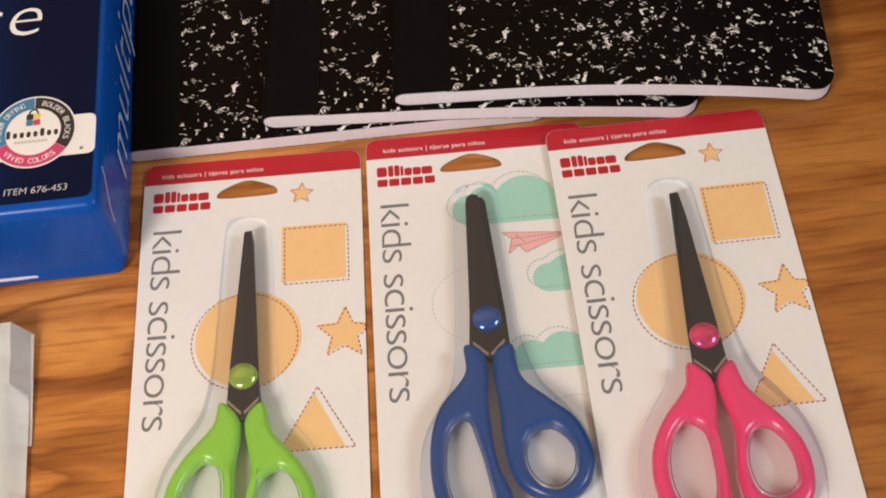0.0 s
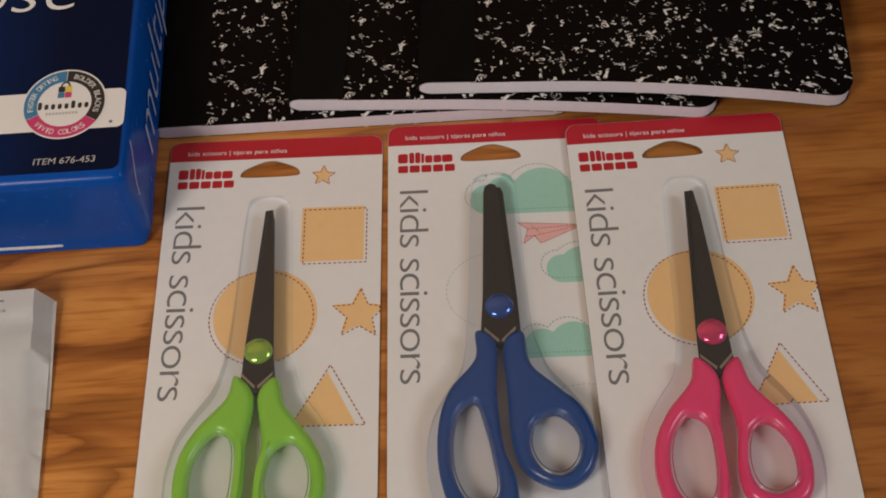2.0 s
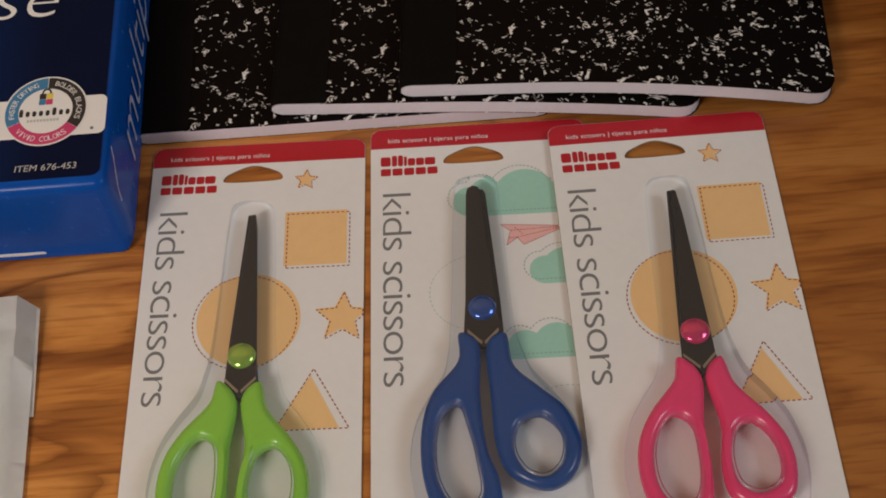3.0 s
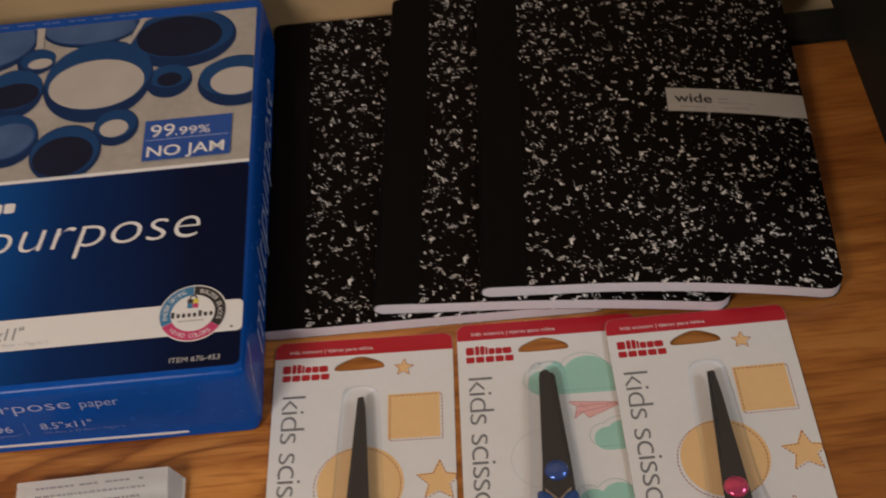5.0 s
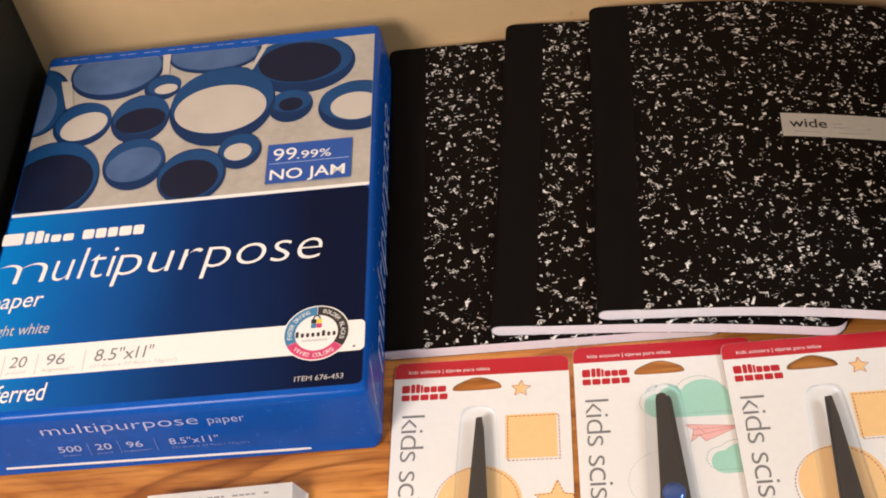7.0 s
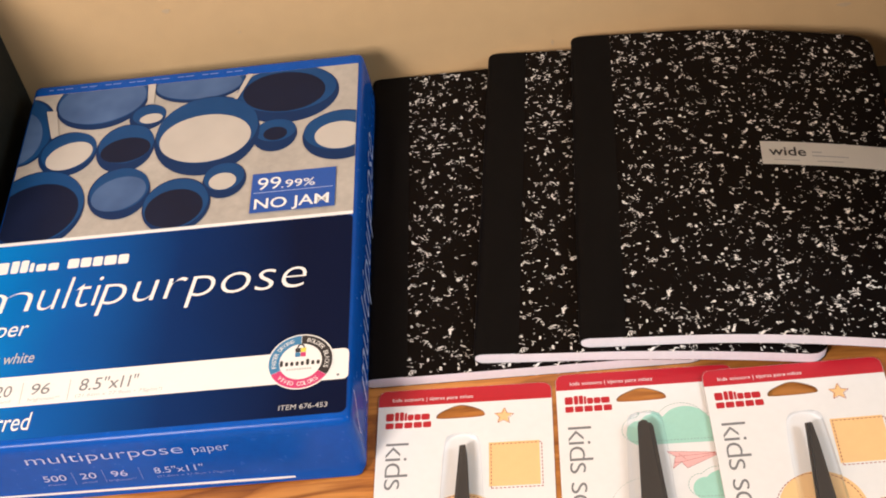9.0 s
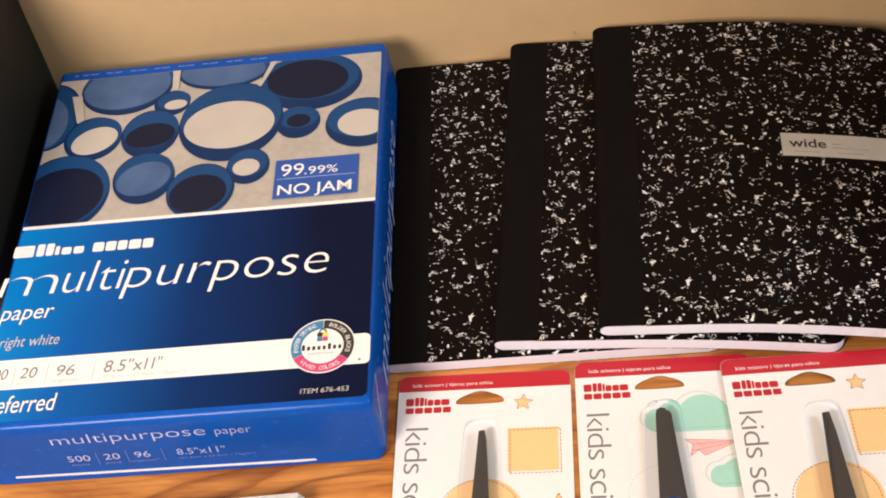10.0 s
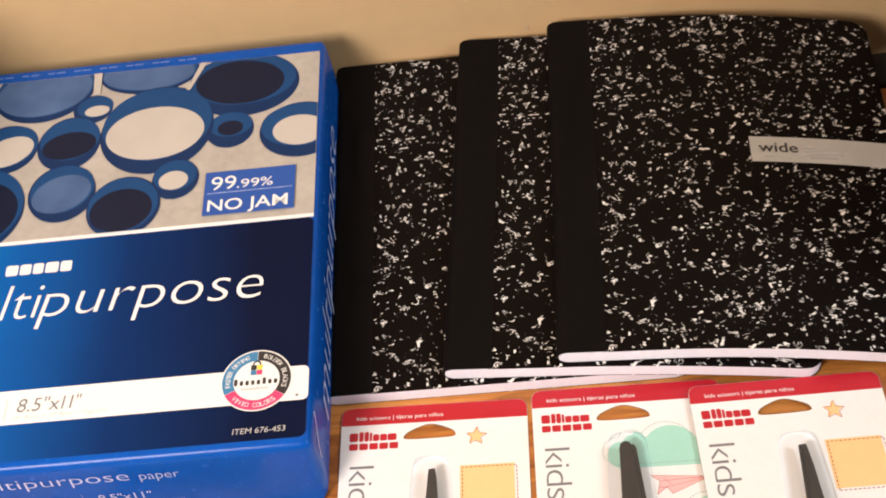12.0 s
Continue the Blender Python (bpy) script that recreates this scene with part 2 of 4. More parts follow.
M = {
    "wall": material("wall_paint", (0.50, 0.335, 0.170), 0.75, vary=0.05, scale=7, bump=0.25, bump_scale=900),
    # unseen walls and ceiling: colour held dim so they bounce less light
    "plain": material("dim_room_paint", (0.34, 0.31, 0.27), 0.8, vary=0.04, scale=4),
    "floor": material("carpet", (0.16, 0.13, 0.11), 0.95, vary=0.2, scale=40, bump=0.6),
    "wood": wood_material("oak_veneer"),
    "black_metal": material("black_metal", (0.010, 0.011, 0.009), 0.6, vary=0.2, scale=30, bump=0.1, spec=0.2),
    "mark": material("wall_scuff", (0.45, 0.33, 0.20), 0.8),
    "white_frame": material("window_paint", (0.8, 0.79, 0.76), 0.45),
    "navy": gradient_material("printed_navy"),
    "wrap": material("ream_wrapper_blue", (0.002, 0.072, 0.37), 0.26, vary=0.12, scale=22, bump=0.10, bump_scale=55, spec=0.18),
    "ream_white": material("ream_white_print", (0.80, 0.79, 0.77), 0.35, vary=0.02),
    "photo": material("ream_photo_beige", (0.41, 0.375, 0.335), 0.33, vary=0.16, scale=22),
    "box_blue": material("ream_box_blue", (0.010, 0.075, 0.34), 0.3, vary=0.05),
    "ring": print_material("ream_ring_blue", (0.003, 0.018, 0.075), (0.003, 0.034, 0.120)),
    "ring_inner": print_material("ream_ring_inner", (0.004, 0.036, 0.125), (0.012, 0.080, 0.23)),
    "ring_navy": print_material("ream_ring_navy", (0.003, 0.005, 0.018), (0.008, 0.016, 0.050)),
    "ring_light": print_material("ream_ring_light_blue", (0.004, 0.026, 0.10), (0.15, 0.25, 0.46)),
    "ring_beige": print_material("ream_ring_beige", (0.40, 0.36, 0.32), (0.62, 0.57, 0.51)),
    "grey_ink": material("grey_ink", (0.20, 0.20, 0.21), 0.5),
    "pale_ink": material("pale_grey_ink", (0.50, 0.49, 0.48), 0.5),
    "blue_ink": material("pale_blue_ink", (0.42, 0.50, 0.76), 0.35),
    "end_small": material("dim_blue_ink", (0.14, 0.22, 0.52), 0.35),
    "cyan": material("badge_cyan", (0.04, 0.20, 0.38), 0.35),
    "magenta": material("badge_magenta", (0.58, 0.045, 0.16), 0.35),
    "badge_black": material("badge_black", (0.02, 0.02, 0.025), 0.35),
    "yellow": material("badge_yellow", (0.75, 0.6, 0.08), 0.35),
    "marble": marble_material("marbled_cover"),
    "tape": material("spine_tape", (0.0092, 0.0076, 0.0072), 0.62, vary=0.15, scale=80, bump=0.2, bump_scale=1800, spec=0.12),
    "pages": material("page_edges", (0.78, 0.76, 0.83), 0.75, vary=0.05, scale=40, bump=0.3, bump_scale=900),
    "label": material("notebook_label", (0.78, 0.75, 0.70), 0.5, vary=0.02),
    "label_ink": material("label_ink", (0.03, 0.03, 0.03), 0.5),
    "card": material("card_board", (0.80, 0.785, 0.765), 0.45, vary=0.025, scale=25),
    "core": material("board_core", (0.33, 0.29, 0.24), 0.8, vary=0.1, scale=120),
    "red": material("card_red", (0.47, 0.010, 0.022), 0.42, vary=0.05),
    "orange": material("card_orange", (0.87, 0.56, 0.26), 0.45, vary=0.03, scale=200),
    "dash": material("card_dash", (0.36, 0.05, 0.03), 0.5),
    "teal": material("card_teal", (0.36, 0.65, 0.54), 0.45, vary=0.04),
    "teal_dash": material("card_teal_dash", (0.30, 0.45, 0.40), 0.5),
    "rose": material("card_rose", (0.84, 0.47, 0.45), 0.45, vary=0.04),
    "card_grey": material("card_grey_ink", (0.19, 0.19, 0.195), 0.5),
    "clear": clear_material("blister_plastic"),
    "clear_fold": clear_material("blister_fold_plastic", 1.62, 0.16),
    "blade": material("coated_blade", (0.016, 0.012, 0.011), 0.36, metal=0.1, vary=0.25, scale=90),
    "steel": material("bare_steel", (0.42, 0.40, 0.38), 0.3, metal=0.9),
    "green": material("green_plastic", (0.25, 0.56, 0.040), 0.26, vary=0.03, coat=0.2),
    "blue": material("blue_plastic", (0.001, 0.054, 0.235), 0.26, vary=0.03, coat=0.15, spec=0.3),
    "pink": material("pink_plastic", (0.82, 0.034, 0.165), 0.26, vary=0.03, coat=0.2),
    "green_pin": material("green_metallic", (0.36, 0.60, 0.08), 0.16, metal=0.6, vary=0.05, coat=1.0),
    "blue_pin": material("blue_metallic", (0.02, 0.10, 0.45), 0.16, metal=0.6, vary=0.05, coat=1.0),
    "pink_pin": material("pink_metallic", (0.84, 0.05, 0.20), 0.16, metal=0.6, vary=0.05, coat=1.0),
    "receipt": material("receipt_paper", (0.93, 0.93, 0.91), 0.55, vary=0.03, scale=30, bump=0.08, bump_scale=60),
    "receipt_ink": material("receipt_ink", (0.38, 0.37, 0.39), 0.6),
}


# ---------------------------------------------------------------- builders
PRINT = Matrix(((1.0415, 0, 0, -0.0006), (0, 0.994, 0, 0.0002), (0, 0, 1, 0), (0, 0, 0, 1)))   # from print units to metres on the ream


def thing(name, m, label, category, group=""):
    e = new(name)
    e.empty_display_size = 0.01
    e.matrix_world = m
    return tagged(e, label, category, group)


def part(name, mesh, mat, parent, label="", m=None, kind=""):
    """Links a mesh or a bmesh as one object under a thing, or under a part."""
    if isinstance(mesh, bmesh.types.BMesh):
        data = bpy.data.meshes.new(name)
        mesh.normal_update()
        mesh.to_mesh(data)
        mesh.free()
        mesh = data
    if parent.name == "paper_ream":
        if m is not None:
            mesh.transform(m)
            m = None
        elif not name.startswith(("wrapper", "badge", "ring", "white_slit")):
            mesh.transform(PRINT)
    mesh.materials.clear()
    mesh.materials.append(M[mat])
    ob = new(name, mesh)
    ob.parent = parent
    if m is not None:
        ob.matrix_basis = m
    return tagged(ob, label, "", "", kind)


def box(x0, x1, y0, y1, z0, z1, bevel=0.0, seg=2):
    bm = bmesh.new()
    bmesh.ops.create_cube(bm, size=1)
    for v in bm.verts:
        v.co = Vector(((x0 + x1) / 2 + v.co.x * (x1 - x0), (y0 + y1) / 2 + v.co.y * (y1 - y0), (z0 + z1) / 2 + v.co.z * (z1 - z0)))
    if bevel:
        bmesh.ops.bevel(bm, geom=bm.edges[:], offset=bevel, segments=seg, profile=0.6, affect="EDGES")
    for f in bm.faces:
        f.smooth = False
    return bm


def smooth_mesh(data, angle=40):
    data.polygons.foreach_set("use_smooth", [True] * len(data.polygons))
    data.set_sharp_from_angle(angle=radians(angle))
    return data


def curve_mesh(data):
    """The mesh that a curve or text gives, as data of its own."""
    ob = new("shape", data)
    dg = bpy.context.evaluated_depsgraph_get()
    mesh = bpy.data.meshes.new_from_object(ob.evaluated_get(dg))
    bpy.data.objects.remove(ob)
    bpy.data.curves.remove(data)
    return mesh


def solid(loops, half=0.0, bevel=0.0, res=3, z=0.0):
    """A flat outline with holes, given thickness and rounded edges; z is the height of its middle."""
    c = bpy.data.curves.new("shape", "CURVE")
    c.dimensions, c.fill_mode = "2D", "BOTH"
    c.extrude, c.bevel_depth, c.bevel_resolution, c.offset = half, bevel, res, -bevel
    for loop in loops:
        s = c.splines.new("POLY")
        s.points.add(len(loop) - 1)
        for p, (x, y) in zip(s.points, loop):
            p.co = (x, y, 0, 1)
        s.use_cyclic_u = True
    mesh = curve_mesh(c)
    mesh.transform(Matrix.Translation((0, 0, z)))
    return mesh


def flat(loops, z):
    return solid(loops, z=z)


def closed(points, steps=6):
    """A smooth closed line through a few corner points."""
    out, n = [], len(points)
    for i in range(n):
        a, b, c, d = (Vector(points[(i + k) % n]) for k in (-1, 0, 1, 2))
        for s in range(steps):
            t = s / steps
            out.append(tuple(0.5 * ((2 * b) + (c - a) * t + (2 * a - 5 * b + 4 * c - d) * t * t + (3 * b - a - 3 * c + d) * t ** 3)))
    return out


def ellipse(cx, cy, rx, ry, n=40, a0=0.0, a1=360.0, tilt=0.0):
    c, s = math.cos(radians(tilt)), math.sin(radians(tilt))
    out = []
    for i in range(n):
        a = radians(a0 + (a1 - a0) * i / (n if a1 - a0 >= 360 else n - 1))
        x, y = rx * math.cos(a), ry * math.sin(a)
        out.append((cx + x * c - y * s, cy + x * s + y * c))
    return out


def clip(loop, x0, x1, y0, y1):
    """The part of a loop inside an upright box."""
    for axis, limit, sign in ((0, x0, 1), (0, x1, -1), (1, y0, 1), (1, y1, -1)):
        out = []
        for i, p in enumerate(loop):
            q = loop[(i + 1) % len(loop)]
            dp, dq = sign * (p[axis] - limit), sign * (q[axis] - limit)
            if dp >= 0:
                out.append(p)
            if dp * dq < 0:
                t = dp / (dp - dq)
                out.append((p[0] + (q[0] - p[0]) * t, p[1] + (q[1] - p[1]) * t))
        loop = out
    return loop


def rect(x0, x1, y0, y1, r=0.0, n=5):
    if not r:
        return [(x0, y0), (x1, y0), (x1, y1), (x0, y1)]
    out = []
    for cx, cy, a in ((x1 - r, y0 + r, -90), (x1 - r, y1 - r, 0), (x0 + r, y1 - r, 90), (x0 + r, y0 + r, 180)):
        out += [(cx + r * math.cos(radians(a + 90 * k / n)), cy + r * math.sin(radians(a + 90 * k / n))) for k in range(n + 1)]
    return out


def star(cx, cy, r, tilt=0.0):
    return [(cx + (r if k % 2 == 0 else r * 0.46) * math.sin(radians(36 * k + tilt)), cy + (r if k % 2 == 0 else r * 0.46) * math.cos(radians(36 * k + tilt))) for k in range(10)]


def dashes(loop, dash, gap, width, z, shut=True):
    """Short printed strokes along a line, joined into one mesh."""
    pts = [Vector(p) for p in loop] + ([Vector(loop[0])] if shut else [])
    verts, faces, at = [], [], 0.0
    for a, b in zip(pts, pts[1:]):
        size = (b - a).length
        if size < 1e-7:
            continue
        way = (b - a) / size
        side = Vector((-way.y, way.x)) * width / 2
        s = 0.0
        while s < size - 1e-7:
            k = (at + s) % (dash + gap)
            if k < dash:
                e = min(size, s + dash - k)
                i = len(verts)
                verts += [(*(a + way * s - side), z), (*(a + way * e - side), z), (*(a + way * e + side), z), (*(a + way * s + side), z)]
                faces.append((i, i + 1, i + 2, i + 3))
                s = e + 1e-6
            else:
                s += dash + gap - k + 1e-6
        at += size
    mesh = bpy.data.meshes.new("dash")
    mesh.from_pydata(verts, [], faces)
    return mesh


def line_of_text(words, x0, x1, base, height, shear=0.0, z=0.0, bold=0.0, m=None, rise="x", tight=1.0):
    """Text laid from x0 to x1 on a base line; height is that of a small x, or of a capital or figure."""
    c = bpy.data.curves.new("text", "FONT")
    c.body, c.size, c.shear, c.offset, c.resolution_u, c.space_character = words, 1.0, shear, bold, 4, tight
    mesh = curve_mesh(c)
    xs = [v.co.x for v in mesh.vertices]
    a, b = min(xs), max(xs)
    tall = 0.49 if rise == "x" else 0.69
    k, h = (x1 - x0) / (b - a), height / tall
    mesh.transform(Matrix.Translation((x0 - a * k, base, z)) @ Matrix.Diagonal((k, h, 1, 1)))
    if m is not None:
        mesh.transform(m)
    return mesh


def bar_parts(name, rows, z, r, mat, parent):
    """Separate printed bars, each a part."""
    for row in rows:
        part(name, bars([row], z, r), mat, parent)


def bars(rows, z, r=0.0003):
    """Plain printed bars: rows of x0, x1, y0, y1."""
    return flat([rect(a, b, c, d, min(r, (b - a) / 2.2, (d - c) / 2.2), 3) for a, b, c, d in rows], z)


# ---------------------------------------------------------------- room
def wall(name, cubes, mat, label):
    bm = bmesh.new()
    for x0, x1, y0, y1, z0, z1 in cubes:
        piece = box(x0, x1, y0, y1, z0, z1)
        data = bpy.data.meshes.new("piece")
        piece.to_mesh(data)
        piece.free()
        bm.from_mesh(data)
        bpy.data.meshes.remove(data)
    data = bpy.data.meshes.new(name)
    bm.to_mesh(data)
    bm.free()
    data.materials.append(M[mat])
    ob = new(name, data)
    ob.matrix_world = ROOM
    return tagged(ob, label, "wall", kind="structure")


T = 0.12
wall_north = wall("wall_north", [(X0 - T, X1 + T, 0, T, FLOOR_Z, TOP)], "wall", "cream painted wall behind the desk")
wall("wall_south", [(X0 - T, LAMP_X0, -DEPTH - T, -DEPTH, FLOOR_Z, TOP), (LAMP_X1, X1 + T, -DEPTH - T, -DEPTH, FLOOR_Z, TOP), (LAMP_X0, LAMP_X1, -DEPTH - T, -DEPTH, FLOOR_Z, LAMP_Z0), (LAMP_X0, LAMP_X1, -DEPTH - T, -DEPTH, LAMP_Z1, TOP)], "plain", "plain painted wall with an opening for light")
wall("wall_east", [(X1, X1 + T, -DEPTH, EAST_Y0, FLOOR_Z, TOP), (X1, X1 + T, EAST_Y1, 0, FLOOR_Z, TOP), (X1, X1 + T, EAST_Y0, EAST_Y1, FLOOR_Z, EAST_Z0), (X1, X1 + T, EAST_Y0, EAST_Y1, EAST_Z1, TOP)], "plain", "plain painted wall with an opening for light")
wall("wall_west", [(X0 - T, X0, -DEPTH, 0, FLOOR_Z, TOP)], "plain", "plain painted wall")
tagged(wall("floor", [(X0 - T, X1 + T, -DEPTH - T, T, FLOOR_Z - 0.1, FLOOR_Z)], "floor", "dark brown carpeted floor"), category="floor")
tagged(wall("ceiling", [(X0 - T, X1 + T, -DEPTH - T, T, TOP, TOP + 0.1)], "plain", "plain ceiling painted dim grey-brown"), category="ceiling")
# added frame: the light in this opening replaces a near warm lamp
window = tagged(new("lamp_opening"), "unseen white frame round the light that stands in for a near warm lamp", "window", kind="structure")
window.matrix_world = ROOM
for x0, x1, z0, z1 in ((LAMP_X0, LAMP_X0 + 0.03, LAMP_Z0, LAMP_Z1), (LAMP_X1 - 0.03, LAMP_X1, LAMP_Z0, LAMP_Z1), (LAMP_X0 + 0.03, LAMP_X1 - 0.03, LAMP_Z0, LAMP_Z0 + 0.03), (LAMP_X0 + 0.03, LAMP_X1 - 0.03, LAMP_Z1 - 0.03, LAMP_Z1)):
    part("window_frame", box(x0, x1, -DEPTH - 0.09, -DEPTH - 0.05, z0, z1, 0.004), "white_frame", window)

side_window = tagged(new("window_2"), "white framed window in the wall beside the desk", "window", kind="structure")
side_window.matrix_world = ROOM
for y0, y1, z0, z1 in ((EAST_Y0, EAST_Y0 + 0.03, EAST_Z0, EAST_Z1), (EAST_Y1 - 0.03, EAST_Y1, EAST_Z0, EAST_Z1), (EAST_Y0 + 0.03, EAST_Y1 - 0.03, EAST_Z0, EAST_Z0 + 0.03), (EAST_Y0 + 0.03, EAST_Y1 - 0.03, EAST_Z1 - 0.03, EAST_Z1)):
    part("window_frame", box(X1 + 0.05, X1 + 0.09, y0, y1, z0, z1, 0.004), "white_frame", side_window)

# small scuffs on the wall above the paper
for x, z, w, h in ((-0.124, 0.086, 0.003, 0.002), (0.123, 0.023, 0.0009, 0.0028), (0.216, 0.018, 0.0009, 0.0028), (0.315, 0.027, 0.005, 0.0022), (-0.081, 0.062, 0.001, 0.001)):
    part("scuff", solid([closed([(x - w, z), (x, z + h * 0.7), (x + w, z + h * 0.2), (x + w * 0.2, z - h)], 4)], 0.0001), "mark", wall_north, "", pose(0, -0.0006, 0, 90, 0, 0))

# ---------------------------------------------------------------- desk
RAIL_Y, RAIL_H = -0.0645, 0.0034
desk = thing("desk", ROOM, "oak veneer desk with black metal rail and side panels", "desk")
part("desktop", box(-0.62, 0.62, -0.66, RAIL_Y, -0.028, 0, 0.002), "wood", desk, "lacquered oak veneer top with dark grain")
part("back_rail", box(-0.62, 0.62, RAIL_Y + 0.0004, -0.0375, -0.028, RAIL_H, 0.001), "black_metal", desk, "black metal rail along the back")
part("side_panel", box(-0.2545, -0.2345, -0.190, -0.0025, RAIL_H + 0.0002, 0.15, 0.002), "black_metal", desk, "black upright panel")
part("side_panel", box(0.3625, 0.3825, -0.240, -0.0025, 0.0002, 0.20, 0.002), "black_metal", desk, "black upright panel")
for x in (-0.58, 0.58):
    for y in (-0.62, -0.05):
        part("leg", box(x - 0.02, x + 0.02, y - 0.02, y + 0.02, FLOOR_Z, -0.0285, 0.002), "black_metal", desk)


# ---------------------------------------------------------------- ream of paper
RW, RL, RH = 0.2200, 0.2846, 0.0474
TILT = 0.99
ream = thing("paper_ream", pose(0.0003, -0.001, 0, TILT, 0, 0), "blue wrapped ream of printer paper with ring pattern", "paper ream")


def ream_wrapper():
    bm = box(-RW, 0, 0, RL, 0, RH, 0.0052, 4)
    bmesh.ops.subdivide_edges(bm, edges=[e for e in bm.edges if e.calc_length() > 0.03], cuts=9, use_grid_fill=True)
    for v in bm.verts:
        # slack paper: soft dents on the ends and sides only
        f = noise.noise(v.co * 28)
        if v.co.y < 0.005:
            # the folded end stands out at its foot
            v.co.y -= 0.0045 * (1 - v.co.z / RH) + 0.0026 * max(0.0, 1 - v.co.z / 0.006)
        if v.co.z < RH - 0.0046 and v.co.z > 0.003:
            if v.co.y < 0.0 or v.co.y > RL - 0.001:
                v.co.y += 0.0004 * f
            if v.co.x > -0.001 or v.co.x < -RW + 0.001:
                out = 0.0014 * (1 - ((v.co.z - RH * 0.32) / (RH * 0.7)) ** 2)
                v.co.x += 0.0007 * f + (out if v.co.x > -0.01 else -out)
    data = bpy.data.meshes.new("wrapper")
    bm.to_mesh(data)
    bm.free()
    return smooth_mesh(data, 50)


part("wrapper", ream_wrapper(), "wrap", ream, "glossy bright blue paper wrapper")
Z = RH + 0.0001
D = 0.00012
LEFT, RIGHT = -0.2080, -0.0019
LINE, BAND0, BAND1 = 0.1446, 0.0256, 0.0458
part("photo_panel", flat([rect(LEFT, RIGHT, LINE, 0.2750, 0.001)], Z), "photo", ream, "beige printed panel with blue paper rings")
part("navy_panel", flat([rect(LEFT, RIGHT, 0.0045, LINE - 0.0014, 0.0035)], Z), "navy", ream, "printed panel fading from blue to navy")
part("white_line", flat([rect(LEFT, RIGHT, LINE - 0.0013, LINE + 0.0013, 0.0004)], Z + D), "ream_white", ream)
part("white_band", flat([rect(LEFT, RIGHT + 0.0006, BAND0, BAND1, 0.003)], Z + D), "ream_white", ream, "white printed band")


def ring(k, ox, oy, orx, ory, ix, iy, irx, iry, mat, tilt):
    """A printed paper ring, a short tube seen aslant: outer wall, inner wall, opening; in millimetres."""
    area = (-0.2172, -0.0028, LINE * 0.994 + 0.0012, 0.2732)
    mm = 0.001
    z = Z + D * (1 + 0.35 * k)
    high, low = oy + ory - 0.8, iy - iry - 0.8
    for name, loop, ink, dz in (
        ("ring_band", ellipse(ox * mm, oy * mm, orx * mm, ory * mm, 48, tilt=tilt * 0.6), "ring", 0),
        ("ring_inner_wall", ellipse((0.6 * ox + 0.4 * ix) * mm, (high + low) / 2 * mm, max(orx - 1.0, irx + 0.7) * mm, (high - low) / 2 * mm, 48, tilt=tilt * 0.6), "ring_inner", 0.08 * D),
        ("ring_opening", ellipse(ix * mm, iy * mm, irx * mm, iry * mm, 48, tilt=tilt), mat, 0.15 * D),
    ):
        loop = clip(loop, *area)
        if len(loop) > 2:
            part(name, flat([loop], z + dz), ink, ream)


ring(0, -219.0, 240.0, 21.0, 31.0, -222.0, 235.0, 16.0, 24.0, "ring_light", 6)
ring(1, -170.2, 262.6, 30.9, 26.4, -170.4, 262.6, 29.1, 20.7, "ring_light", 6)
ring(2, -106.3, 269.5, 30.6, 17.8, -106.9, 268.8, 28.3, 13.6, "ring_light", -2)
ring(3, -47.5, 251.3, 33.2, 26.4, -50.0, 253.5, 26.8, 18.2, "ring_navy", -5)
ring(4, -137.8, 242.8, 11.9, 11.6, -135.3, 241.1, 7.4, 4.4, "ring_beige", 4)
ring(5, -186.1, 216.4, 18.8, 19.5, -184.7, 214.4, 15.3, 11.2, "ring_beige", 24)
ring(6, -148.8, 216.2, 18.7, 21.3, -148.4, 214.6, 16.0, 10.7, "ring_navy", 6)
ring(7, -53.4, 214.7, 13.9, 14.4, -53.3, 215.8, 7.5, 5.9, "ring_navy", 0)
ring(8, -97.0, 220.8, 33.5, 35.0, -97.9, 218.0, 29.1, 21.0, "ring_beige", -1)
ring(9, -11.8, 209.5, 24.1, 21.6, -12.7, 209.0, 15.5, 11.8, "ring_beige", -3)
ring(10, -198.4, 169.5, 30.5, 33.3, -198.0, 166.9, 26.8, 24.4, "ring_navy", 15)
ring(11, -147.4, 177.4, 19.4, 21.7, -147.5, 176.9, 17.2, 13.6, "ring_light", 20)
ring(12, -82.3, 179.8, 13.4, 15.0, -83.3, 178.9, 8.4, 7.0, "ring_beige", 2)
ring(13, -110.2, 162.6, 20.9, 22.4, -111.3, 160.3, 17.7, 15.5, "ring_navy", 6)
for slit in (((-139.2, 254.6), (-135.0, 254.6), (-135.8, 273.0), (-140.8, 273.0)), ((-82.0, 250.7), (-79.9, 250.4), (-71.2, 273.0), (-75.0, 273.0)), ((-198.9, 231.0), (-194.6, 234.0), (-199.6, 256.5), (-206.5, 257.0))):
    part("white_slit", flat([[(x / 1000, y / 1000) for x, y in slit]], Z + 7.2 * D), "ring_beige", ream)

# printed words on the top
part("claim_box", flat([rect(-0.0615, -0.0125, 0.1505, 0.1825)], Z + 7.5 * D), "box_blue", ream)
part("claim_rule", bars([(-0.0600, -0.0140, 0.1663, 0.1667)], Z + 8 * D), "blue_ink", ream)
part("claim_text", line_of_text("99", -0.0580, -0.0445, 0.1688, 0.0098, z=Z + 8 * D, rise="X"), "ream_white", ream)
part("claim_text", line_of_text(".99%", -0.0440, -0.0245, 0.1690, 0.0062, z=Z + 8 * D, rise="X"), "ream_white", ream)
